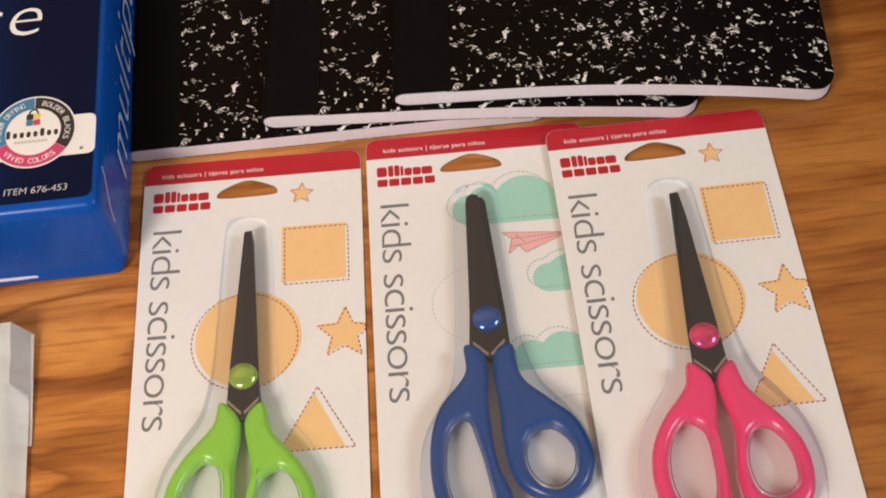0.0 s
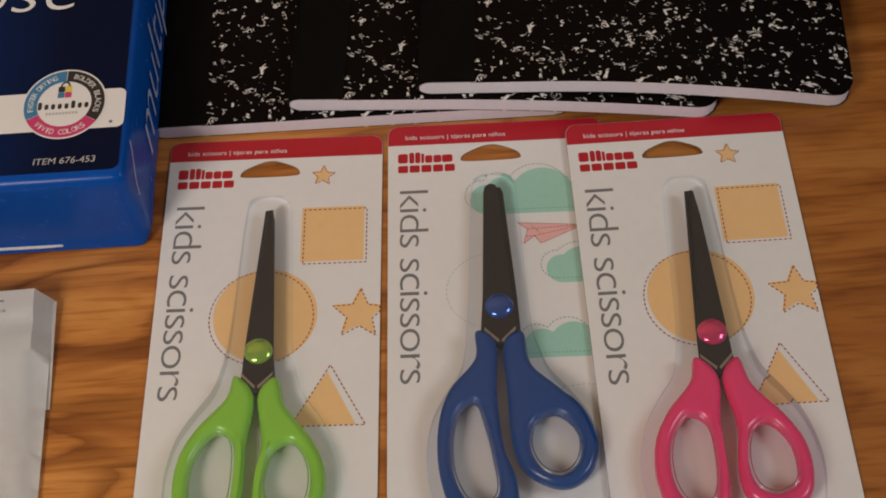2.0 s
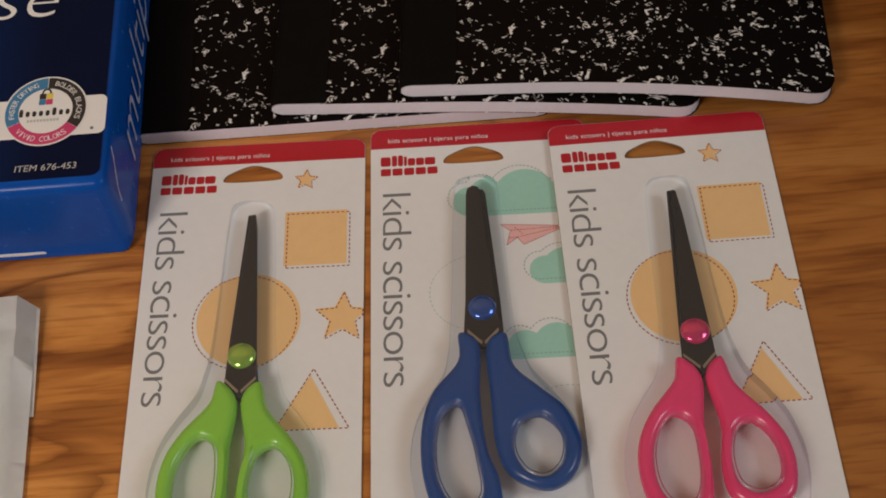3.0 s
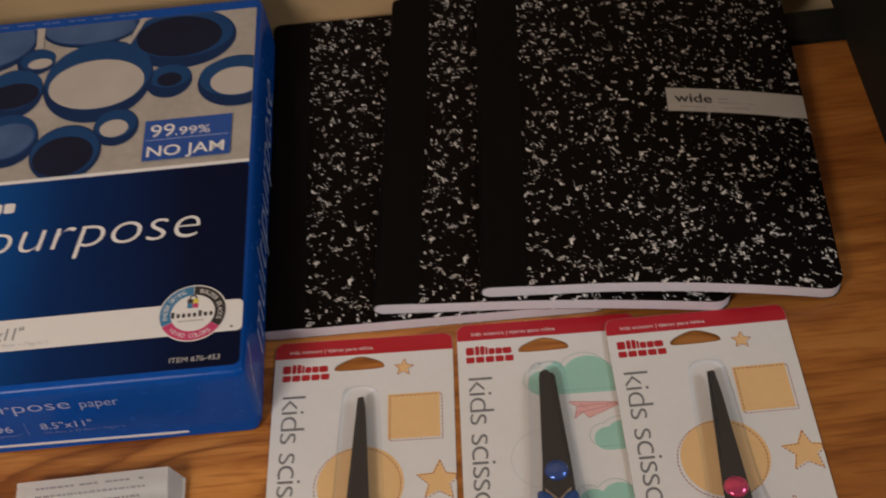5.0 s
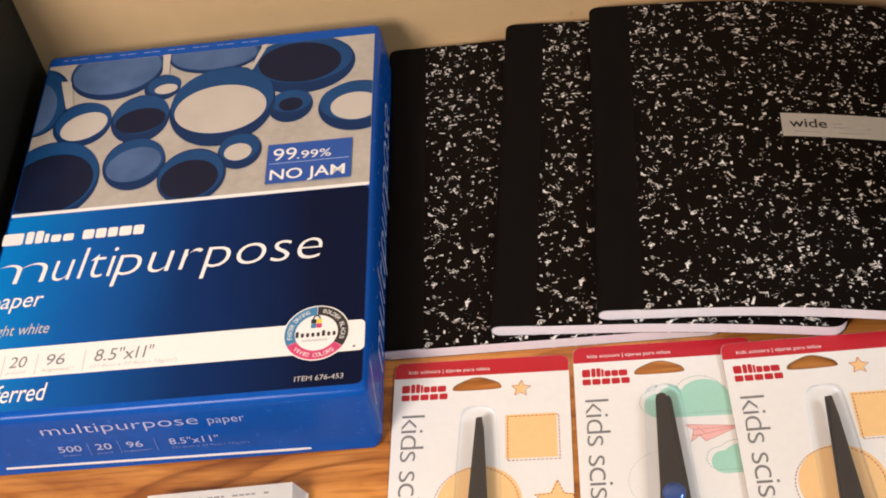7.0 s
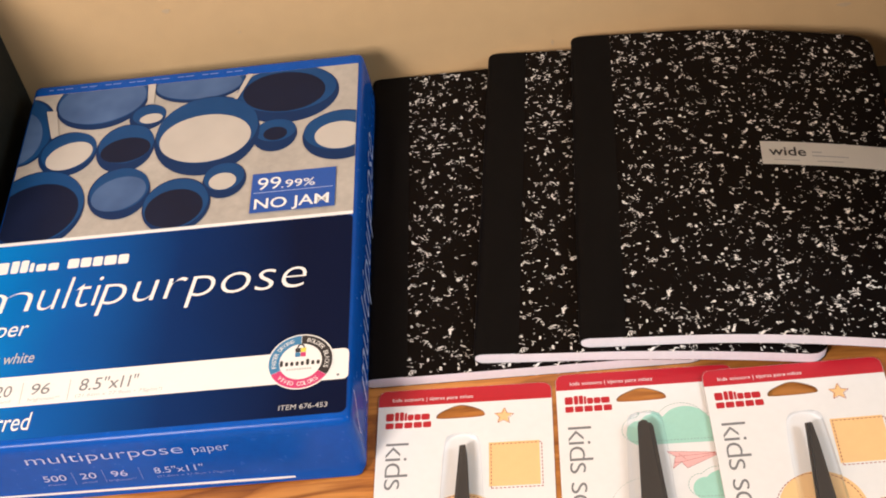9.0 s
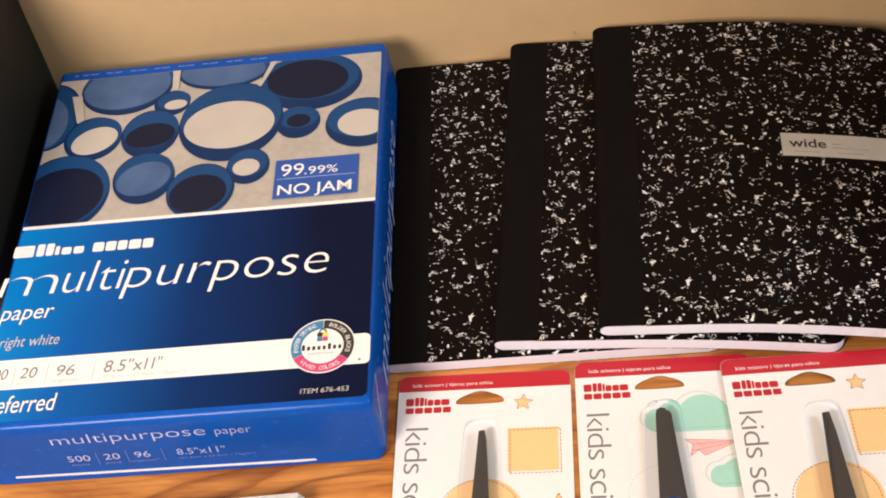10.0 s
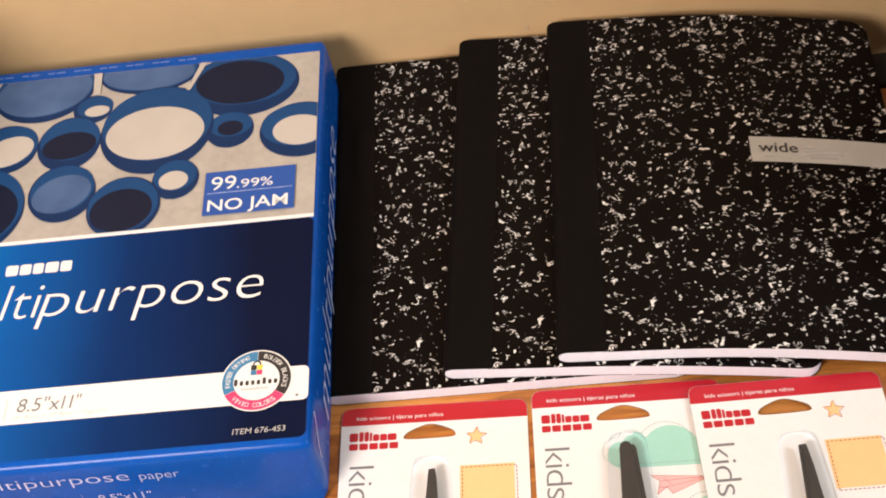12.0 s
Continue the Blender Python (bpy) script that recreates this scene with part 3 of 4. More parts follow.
part("claim_text", line_of_text("NO JAM", -0.0590, -0.0160, 0.1535, 0.0080, z=Z + 8 * D, rise="X", bold=0.01), "ream_white", ream)
bar_parts("brand_bar", [(-0.2095, -0.1975, 0.1212, 0.1302), (-0.1960, -0.1915, 0.1212, 0.1307), (-0.1905, -0.1860, 0.1212, 0.1307), (-0.1850, -0.1825, 0.1212, 0.1282), (-0.1812, -0.1755, 0.1212, 0.1267), (-0.1742, -0.1682, 0.1212, 0.1267), (-0.1630, -0.1565, 0.1212, 0.1284), (-0.1555, -0.1495, 0.1212, 0.1284), (-0.1485, -0.1430, 0.1212, 0.1284), (-0.1420, -0.1350, 0.1212, 0.1284), (-0.1340, -0.1280, 0.1212, 0.1284)], Z + 2 * D, 0.0012, "ream_white", ream)
title = bmesh.new()
for words, a, b, lean, bold in (("m", -0.2125, -0.1792, 0.08, -0.020), ("ulti", -0.1757, -0.1403, 0.15, -0.014), ("purpose", -0.1420, -0.0262, 0.16, -0.014)):
    title.from_mesh(line_of_text(words, a, b, 0.0912, 0.0168, lean, Z + 2 * D, bold))
part("product_name", title, "ream_white", ream, "large white italic lettering")
part("product_name", line_of_text("paper", -0.2080, -0.1775, 0.0742, 0.0078, 0.18, Z + 2 * D), "ream_white", ream)
part("product_name", line_of_text("bright white", -0.2080, -0.1707, 0.0548, 0.0052, 0.18, Z + 2 * D), "pale_ink", ream)
part("product_name", line_of_text("preferred", -0.2070, -0.1650, 0.0100, 0.0080, 0.12, Z + 2 * D), "ream_white", ream)
part("item_text", line_of_text("ITEM 676-453", -0.0363, -0.0114, 0.0086, 0.0031, 0.1, Z + 2 * D, rise="X"), "pale_ink", ream)
for words, a, b in (("500", -0.2070, -0.1950), ("20", -0.1883, -0.1790), ("96", -0.1684, -0.1585)):
    part("band_text", line_of_text(words, a, b, 0.0325, 0.0072, 0.12, Z + 2 * D, rise="X"), "grey_ink", ream)
for words, a, b, tight in (('8.5"x', -0.1426, -0.1216, 1.0), ('11"', -0.1208, -0.1113, 0.85)):
    part("band_text", line_of_text(words, a, b, 0.0325, 0.0078, 0.12, Z + 2 * D, rise="X", tight=tight), "grey_ink", ream)
bar_parts("band_rule", [(-0.1917, -0.1913, 0.027, 0.041), (-0.1737, -0.1733, 0.027, 0.041), (-0.1482, -0.1478, 0.027, 0.041)], Z + 2 * D, 0.0001, "pale_ink", ream)
for words, a, b in (("sheets", -0.2070, -0.1960), ("pound", -0.1890, -0.1785), ("brightness**", -0.1695, -0.1520), ("(21.6cm x 27.9cm • 75g/m²)", -0.1440, -0.0980)):
    part("small_print", line_of_text(words, a, b, 0.0284, 0.0015, 0.12, Z + 2 * D), "pale_ink", ream)

# round ink badge
BX, BY, BR = -0.0281, 0.0391, 0.0180
part("badge_disc", flat([ellipse(BX, BY, BR, BR, 64)], Z + 2.4 * D), "ream_white", ream, "white round ink badge")
for ink, a0, a1 in (("cyan", 90.5, 205), ("badge_black", -34, 89.5), ("magenta", 205.5, 325.5)):
    loop = ellipse(BX, BY, BR * 0.96, BR * 0.96, 24, a0, a1) + list(reversed(ellipse(BX, BY, BR * 0.645, BR * 0.645, 24, a0, a1)))
    part("badge_arc", flat([loop], Z + 2.8 * D), ink, ream)


def arc_text(words, radius, mid, step, size, inward, z):
    """Letters set one by one round the badge."""
    bm = bmesh.new()
    for i, ch in enumerate(words):
        if ch == " ":
            continue
        a = mid + (i - (len(words) - 1) / 2) * (step if inward else -step)
        mesh = line_of_text(ch, -size * (0.12 if ch == "I" else 0.36), size * (0.12 if ch == "I" else 0.36), -size / 2, size, rise="X")
        mesh.transform(Matrix.Translation((BX + radius * math.cos(radians(a)), BY + radius * math.sin(radians(a)), z)) @ Matrix.Rotation(radians(a + (90 if inward else -90)), 4, "Z"))
        bm.from_mesh(mesh)
        bpy.data.meshes.remove(mesh)
    return bm


part("badge_text", arc_text("FASTER DRYING", BR * 0.805, 150, 6.6, 0.0024, False, Z + 3.2 * D), "ream_white", ream)
part("badge_text", arc_text("BOLDER BLACKS", BR * 0.805, 28, 7.6, 0.0024, False, Z + 3.2 * D), "ream_white", ream)
part("badge_text", arc_text("VIVID COLORS", BR * 0.805, 265, 7.6, 0.0026, True, Z + 3.2 * D), "ream_white", ream)
bar_parts("badge_bar", [(BX - 0.0112 + 0.00285 * i, BX - 0.0112 + 0.00285 * i + 0.0017, BY - 0.0026, BY + (0.0014 if i in (0, 5) else 0.0002)) for i in range(8)], Z + 2.8 * D, 0.0008, "badge_black", ream)
bar_parts("badge_bar", [(BX - 0.0075 + 0.0014 * i, BX - 0.0075 + 0.0014 * i + 0.0010, BY - 0.0055, BY - 0.0042) for i in range(10)], Z + 2.8 * D, 0.0002, "pale_ink", ream)
for ink, dx, dy in (("cyan", -0.0032, 0.0032), ("magenta", -0.0002, 0.0032), ("badge_black", -0.0032, 0.0062), ("yellow", -0.0002, 0.0062)):
    part("badge_lock", bars([(BX + dx, BX + dx + 0.0029, BY + dy, BY + dy + 0.0029)], Z + 2.8 * D, 0.0004), ink, ream)
part("badge_lock", flat([ellipse(BX - 0.0002, BY + 0.0090, 0.0022, 0.0028, 16, 0, 180) + list(reversed(ellipse(BX - 0.0002, BY + 0.0090, 0.0014, 0.0019, 16, 0, 180)))], Z + 2.8 * D), "badge_black", ream)
part("badge_dot", flat([ellipse(-0.0075, 0.0285, 0.0008, 0.0008, 12)], Z + 2 * D), "grey_ink", ream)

# front end of the wrapper: words, folds and the white glue edge
FRONT = pose(0, -0.0051, 0, 84.7, 0, 0)
part("end_text", line_of_text("multipurpose", -0.1769, -0.0918, 0.0322, 0.0054, 0.0, 0, -0.012), "blue_ink", ream, "", FRONT)
part("end_text", line_of_text("paper", -0.0867, -0.0670, 0.0318, 0.0044, 0.0, 0, -0.010), "blue_ink", ream, "", FRONT)
for words, a, b in (("500", -0.1744, -0.1617), ("20", -0.1539, -0.1451), ("96", -0.1368, -0.1281), ('8.5"x11"', -0.1133, -0.0865)):
    part("end_text", line_of_text(words, a + 0.002, b + 0.002, 0.0168, 0.0050, 0, 0, rise="X"), "blue_ink", ream, "", FRONT)
bar_parts("end_rule", [(-0.1491, -0.1488, 0.0125, 0.0235), (-0.1330, -0.1327, 0.0125, 0.0235), (-0.1138, -0.1135, 0.0125, 0.0235)], 0, 0.0001, "end_small", ream)
for ob in [o for o in ream.children if o.name.startswith("end_rule")]:
    ob.data.transform(FRONT)
for words, a, b in (("sheets", -0.1715, -0.1615), ("pound", -0.1525, -0.1440), ("brightness**", -0.1375, -0.1220), ("(21.6cm x 27.9cm • 75g/m²)", -0.1110, -0.0690)):
    part("end_text", line_of_text(words, a, b, 0.0132, 0.0011, 0, 0), "end_small", ream, "", FRONT)
part("glue_edge", solid([[(-0.2060, 0.0058), (-0.0376, 0.0034), (-0.0370, 0.0044), (-0.0380, 0.0050), (-0.2060, 0.0072)]], 0.0002), "ream_white", ream, "white torn paper edge", FRONT)


def on_side(mesh):
    """Lays print on the bulging side of the wrapper; x runs to the back, y up."""
    for v in mesh.vertices:
        v.co.z = 0.0006 + 0.0015 * (1 - ((v.co.y - RH * 0.32) / (RH * 0.7)) ** 2)
    return mesh


part("wrap_seam", on_side(dashes([(0.0190, 0.0465), (0.0160, 0.0430), (0.0110, 0.0392), (0.0060, 0.0350), (0.0030, 0.0290)], 1, 0.0001, 0.0007, 0, False)), "ream_white", ream, "white paper edge at the fold", pose(0.0003, 0, 0, 90, 0, 90))
part("side_text", on_side(line_of_text("multipurpose", 0.0320, 0.2300, 0.0150, 0.0160, 0.35, 0, -0.012)), "blue_ink", ream, "", pose(0.0003, 0, 0, 90, 0, 90))
part("back_print", bars([(-0.2000 + 0.0052 * i, -0.2000 + 0.0052 * i + 0.0030 + 0.0012 * (i * 7 % 3), 0.2792, 0.2800) for i in range(24)], Z, 0.0002), "end_small", ream)


# ---------------------------------------------------------------- notebooks
BW, BL, BT, TAPE = 0.1940, 0.2477, 0.0085, 0.0255


def notebook(m, label, drop, start, shear):
    """A sewn composition book, spine at x = 0: front and back cover, tape, page block; its free side sags by drop, and it has slipped out of square by shear."""
    book = thing("notebook", m @ Matrix(((1, 0, 0, 0), (-shear, 1, 0, 0), (0, 0, 1, 0), (0, 0, 0, 1))), label, "notebook", "composition notebooks fanned on the desk")

    def sag(x):
        t = max(0.0, (x - start) / (BW - start))
        return -drop * t ** 1.8 if drop else 0.0

    def reach(y, r=0.011):
        d = min(y, BL - y)
        return BW if d >= r else BW - r + math.sqrt(max(0.0, r * r - (r - d) ** 2))

    ys = [0, 0.0008, 0.002, 0.0045, 0.008, 0.011] + [0.011 + (BL - 0.022) * k / 8 for k in range(1, 8)] + [BL - d for d in (0.011, 0.008, 0.0045, 0.002, 0.0008, 0)]

    def sheet(xs_of, low, high, wavy=0.0):
        """A slab between two heights whose x range may change along y."""
        bm = bmesh.new()
        rings = []
        for y in ys:
            xs = xs_of(y)
            top = [bm.verts.new((x, y, high(x) + sag(x) + wavy * noise.noise((x * 30, y * 30, 1)))) for x in xs]
            bot = [bm.verts.new((x, y, low(x) + sag(x))) for x in reversed(xs)]
            rings.append(top + bot)
        n = len(rings[0])
        for a, b in zip(rings, rings[1:]):
            for i in range(n):
                bm.faces.new((a[i], a[(i + 1) % n], b[(i + 1) % n], b[i]))
        bm.faces.new(list(reversed(rings[0])))
        bm.faces.new(rings[-1])
        bmesh.ops.recalc_face_normals(bm, faces=bm.faces[:])
        data = bpy.data.meshes.new("sheet")
        bm.to_mesh(data)
        bm.free()
        return smooth_mesh(data, 35)

    c, half = 0.00045, BT / 2

    def bow(x):
        # height of half the section at x: rounded spine, full thickness behind it
        k = min(1.0, max(0.0, x) / 0.006)
        return half * math.sqrt(1 - (1 - k) ** 2)

    def spread(a, b, n):
        return [a + (b - a) * k / n for k in range(n + 1)]

    part("page_block", sheet(lambda y: [0.0009, 0.0014, 0.0022, 0.0035, 0.005] + spread(0.0065, reach(y) - 0.0006, 16), lambda x: half - bow(x - 0.0006) + c, lambda x: half + bow(x - 0.0006) - c), "pages", book, "white page edges")
    part("front_cover", sheet(lambda y: spread(TAPE - 0.002, reach(y), 18), lambda x: BT - c, lambda x: BT, 0.0002), "marble", book, "black cover printed with white chips")
    part("back_cover", sheet(lambda y: spread(0.006, reach(y), 18), lambda x: 0.0, lambda x: c), "marble", book)

    bm = bmesh.new()
    prof = [(TAPE, BT + 0.00022)] + [(x, half + bow(x) + 0.00022) for x in (0.016, 0.009, 0.006, 0.0045, 0.003, 0.0018, 0.0008, 0.0002)] + [(-0.0002, half)]
    prof += [(x, half - bow(x) + 0.0001) for x in (0.0002, 0.0008, 0.0018, 0.003, 0.0045, 0.006)]
    rows = [[bm.verts.new((x, y, z)) for x, z in prof] for y in (0.0, BL * 0.25, BL * 0.5, BL * 0.75, BL)]
    for a, b in zip(rows, rows[1:]):
        for i in range(len(prof) - 1):
            bm.faces.new((a[i], b[i], b[i + 1], a[i + 1]))
    bmesh.ops.solidify(bm, geom=bm.faces[:], thickness=0.0003)
    bmesh.ops.recalc_face_normals(bm, faces=bm.faces[:])
    data = bpy.data.meshes.new("spine_tape")
    bm.to_mesh(data)
    bm.free()
    part("spine_tape", smooth_mesh(data, 50), "tape", book, "dull black cloth spine tape")
    return book


B1 = notebook(pose(-0.0016, 0.0510, 0.0002, 1.02, 0, -0.2), "black marbled composition notebook, lowest of the three", 0.0, 0.1, 0.006)
B2 = notebook(pose(0.0618, 0.0554, 0.0090, 1.05, 0, -3.8), "black marbled composition notebook between two others", 0.0088, 0.070, 0.012)
B3 = notebook(pose(0.1209, 0.0532, 0.0178, 1.05, 0, -2.6), "black marbled composition notebook with a white label, on top", 0.0170, 0.055, 0.025)


def book_label():
    u0, v0, v1 = 0.1118, BL - 0.1215, BL - 0.1025
    bm = bmesh.new()
    for k in range(13):
        x = u0 + (BW - 0.0003 - u0) * k / 12
        t = max(0.0, (x - 0.055) / (BW - 0.055))
        z = BT + 0.00035 - 0.0170 * t ** 1.8
        for y in (v0, v1):
            bm.verts.new((x, y, z))
    bm.verts.ensure_lookup_table()
    for k in range(12):
        bm.faces.new((bm.verts[2 * k], bm.verts[2 * k + 2], bm.verts[2 * k + 3], bm.verts[2 * k + 1]))
    bmesh.ops.solidify(bm, geom=bm.faces[:], thickness=0.0001)
    lab = part("label", bm, "label", B3, "white paper label")

    def on_label(mesh):
        for v in mesh.vertices:
            t = max(0.0, (v.co.x - 0.055) / (BW - 0.055))
            v.co.z = BT + 0.00062 - 0.0170 * t ** 1.8
        return mesh

    part("label_text", on_label(line_of_text("wide", u0 + 0.0045, u0 + 0.0265, v0 + 0.0074, 0.0050, bold=0.012)), "label_ink", lab)
    part("label_lines", on_label(bars([(u0 + 0.030, u0 + 0.036, v0 + 0.0103, v0 + 0.0114), (u0 + 0.030, u0 + 0.0515, v0 + 0.0073, v0 + 0.0084), (u0 + 0.007, u0 + 0.048, v0 + 0.0034, v0 + 0.0041)], 0, 0.0001)), "pale_ink", lab)


book_label()


# ---------------------------------------------------------------- scissors on cards
CW, CL, CT = 0.0965, 0.2030, 0.0008
MM = 0.000962


def hole_loop():
    return closed([(0.0326, -0.0192), (0.0348, -0.0163), (0.0418, -0.0129), (0.0464, -0.0120), (0.0508, -0.0129), (0.0573, -0.0158), (0.0594, -0.0186), (0.0578, -0.0203), (0.0464, -0.0208), (0.0346, -0.0206)], 4)


OPENINGS = []


def handle(points, hole, mat, parent, name):
    """A moulded loop handle: rounded all round, with a finger opening."""
    mm = MM
    cx, cy = sum(x for x, y in hole) / len(hole), sum(y for x, y in hole) / len(hole)
    loops = [closed([(x * mm, y * mm) for x, y in points], 7), closed([((cx + 0.92 * (x - cx)) * mm, (cy + 0.94 * (y - cy)) * mm) for x, y in hole], 7)]
    OPENINGS.append(loops[1])
    return part(name, smooth_mesh(solid(loops, 0.0007, 0.0032, 6), 60), mat, parent, "", None)


def pointed_scissors(parent, at, turn, ink):
    mm = MM
    sc = part("scissors", flat([rect(-0.004, 0.004, -0.016, -0.008)], 0.0), "blade", parent, "small scissors with %s plastic handles" % ink, pose(at[0], at[1], 0.0068, 0, 0, turn))
    lower = [(-7.0, -12), (-6.2, 4), (-1.2, 71.5), (2.2, 72.0), (3.2, 66), (5.6, 4), (7.4, -12), (0, -21)]
    upper = [(7.2, -13), (6.6, 2), (3.9, 58), (2.6, 70.5), (0.6, 71), (-5.6, 2), (-6.5, -12), (0, -20)]
    part("blade", solid([[(x * mm, y * mm) for x, y in lower]], 0.0005, 0.0002, 1, -0.0008), "blade", sc, "dark coated lower blade")
    part("blade", solid([[(x * mm * 0.96, y * mm) for x, y in upper]], 0.0005, 0.0003, 1, 0.0006), "blade", sc, "dark coated upper blade")
    a = handle([(-9.2, -11.5), (-12.5, -22), (-24, -35.5), (-30.4, -48.5), (-31.5, -64), (-27, -78), (-15, -83), (-5.2, -76), (-3.0, -62), (-2.9, -42), (-0.8, -21)],
               [(-15.2, -36.0), (-22.0, -43), (-25.6, -53), (-25.6, -66), (-21, -75), (-13, -77), (-8.0, -70), (-6.4, -56), (-7.6, -41)], ink, sc, "handle")
    b = handle([(8.6, -12.5), (12.6, -25.5), (23, -39), (29.3, -51), (30.4, -64), (26.5, -75.5), (14, -79.5), (3.5, -74), (1.0, -62), (3.6, -42), (1.0, -20.5)],
               [(16.0, -41.5), (22.5, -48.0), (25.2, -58), (23.4, -69), (14.5, -73.5), (6.5, -69), (4.8, -57), (8.5, -45)], ink, sc, "handle")
    for h in (a, b):
        h.location.z = 0.0002
    grind(sc)
    pin(sc, ink)
    return sc


def grind(sc):
    """Bare ground edges where the blades enter the handles."""
    for s in (-1, 1):
        part("ground_edge", solid([[(s * 0.0064, -0.0098), (s * 0.0064, -0.0112), (s * 0.0008, -0.0170), (s * 0.0004, -0.0158)]], 0.0002, z=0.0015), "steel", sc)


def blunt_scissors(parent, at, turn, ink):
    mm = MM
    sc = part("scissors", flat([rect(-0.004, 0.004, -0.016, -0.008)], 0.0), "blade", parent, "small blunt-tipped scissors with %s plastic handles" % ink, pose(at[0], at[1], 0.0068, 0, 0, turn))
    lower = [(-6.5, -13), (-5.6, 4), (-1.0, 58), (0.5, 61.5), (2.6, 61.8), (3.9, 59.5), (8.0, 4), (8.8, -13), (0, -20)]
    upper = [(-8.3, -12.5), (-7.0, 4), (-4.9, 58.5), (-4.2, 61.5), (-1.8, 63.0), (0.6, 62.3), (1.6, 60), (6.6, 0), (8.3, -13), (0.3, -19)]
    part("blade", solid([[(x * mm, y * mm) for x, y in lower]], 0.0005, 0.0002, 1, -0.0008), "blade", sc, "dark coated lower blade")
    part("blade", solid([[(x * mm, y * mm) for x, y in upper]], 0.0005, 0.0003, 1, 0.0006), "blade", sc, "dark coated upper blade with a blunt tip")
    a = handle([(-10.4, -12.0), (-11.2, -25), (-22.5, -39.5), (-27.2, -56), (-26.8, -76), (-21, -92), (-8, -97), (3.5, -92), (4.0, -79), (-0.6, -64), (-2.4, -41), (-2.0, -17.5)],
               [(-13.8, -43.6), (-19.5, -50), (-22.2, -62), (-21.5, -77), (-16, -88.5), (-7.5, -91), (-2.2, -84), (-4.2, -68), (-7.2, -54), (-9.6, -46)], ink, sc, "handle")
    b = handle([(9.5, -13.0), (12.2, -28), (22.8, -39), (32.6, -49), (37.6, -63), (34.8, -76), (26.0, -83), (15.5, -81.5), (6.4, -74.0), (2.6, -61), (1.8, -41), (1.2, -18)],
               [(20.5, -50.5), (27.5, -54.8), (31.4, -63), (29.6, -73), (22.5, -78.6), (14.2, -75.5), (9.6, -66), (12.0, -55)], ink, sc, "handle")
    for h in (a, b):
        h.location.z = 0.0002
    grind(sc)
    pin(sc, ink)
    return sc


def pin(sc, ink):
    """The domed rivet cap in the handle's colour."""
    bm = bmesh.new()
    rows, n, r = [], 28, 0.0060
    for k in range(6):
        a = radians(90 * k / 6)
        rows.append([bm.verts.new((r * math.cos(a) * math.cos(2 * math.pi * i / n), r * math.cos(a) * math.sin(2 * math.pi * i / n), 0.0012 + 0.0026 * math.sin(a))) for i in range(n)])
    for p, q in zip(rows, rows[1:]):
        for i in range(n):
            bm.faces.new((p[i], p[(i + 1) % n], q[(i + 1) % n], q[i]))
    bm.faces.new(rows[-1])
    data = bpy.data.meshes.new("pivot_cap")
    bm.to_mesh(data)
    bm.free()
    part("pivot_cap", smooth_mesh(data, 60), ink + "_pin", sc, "shiny %s rivet cap" % ink)


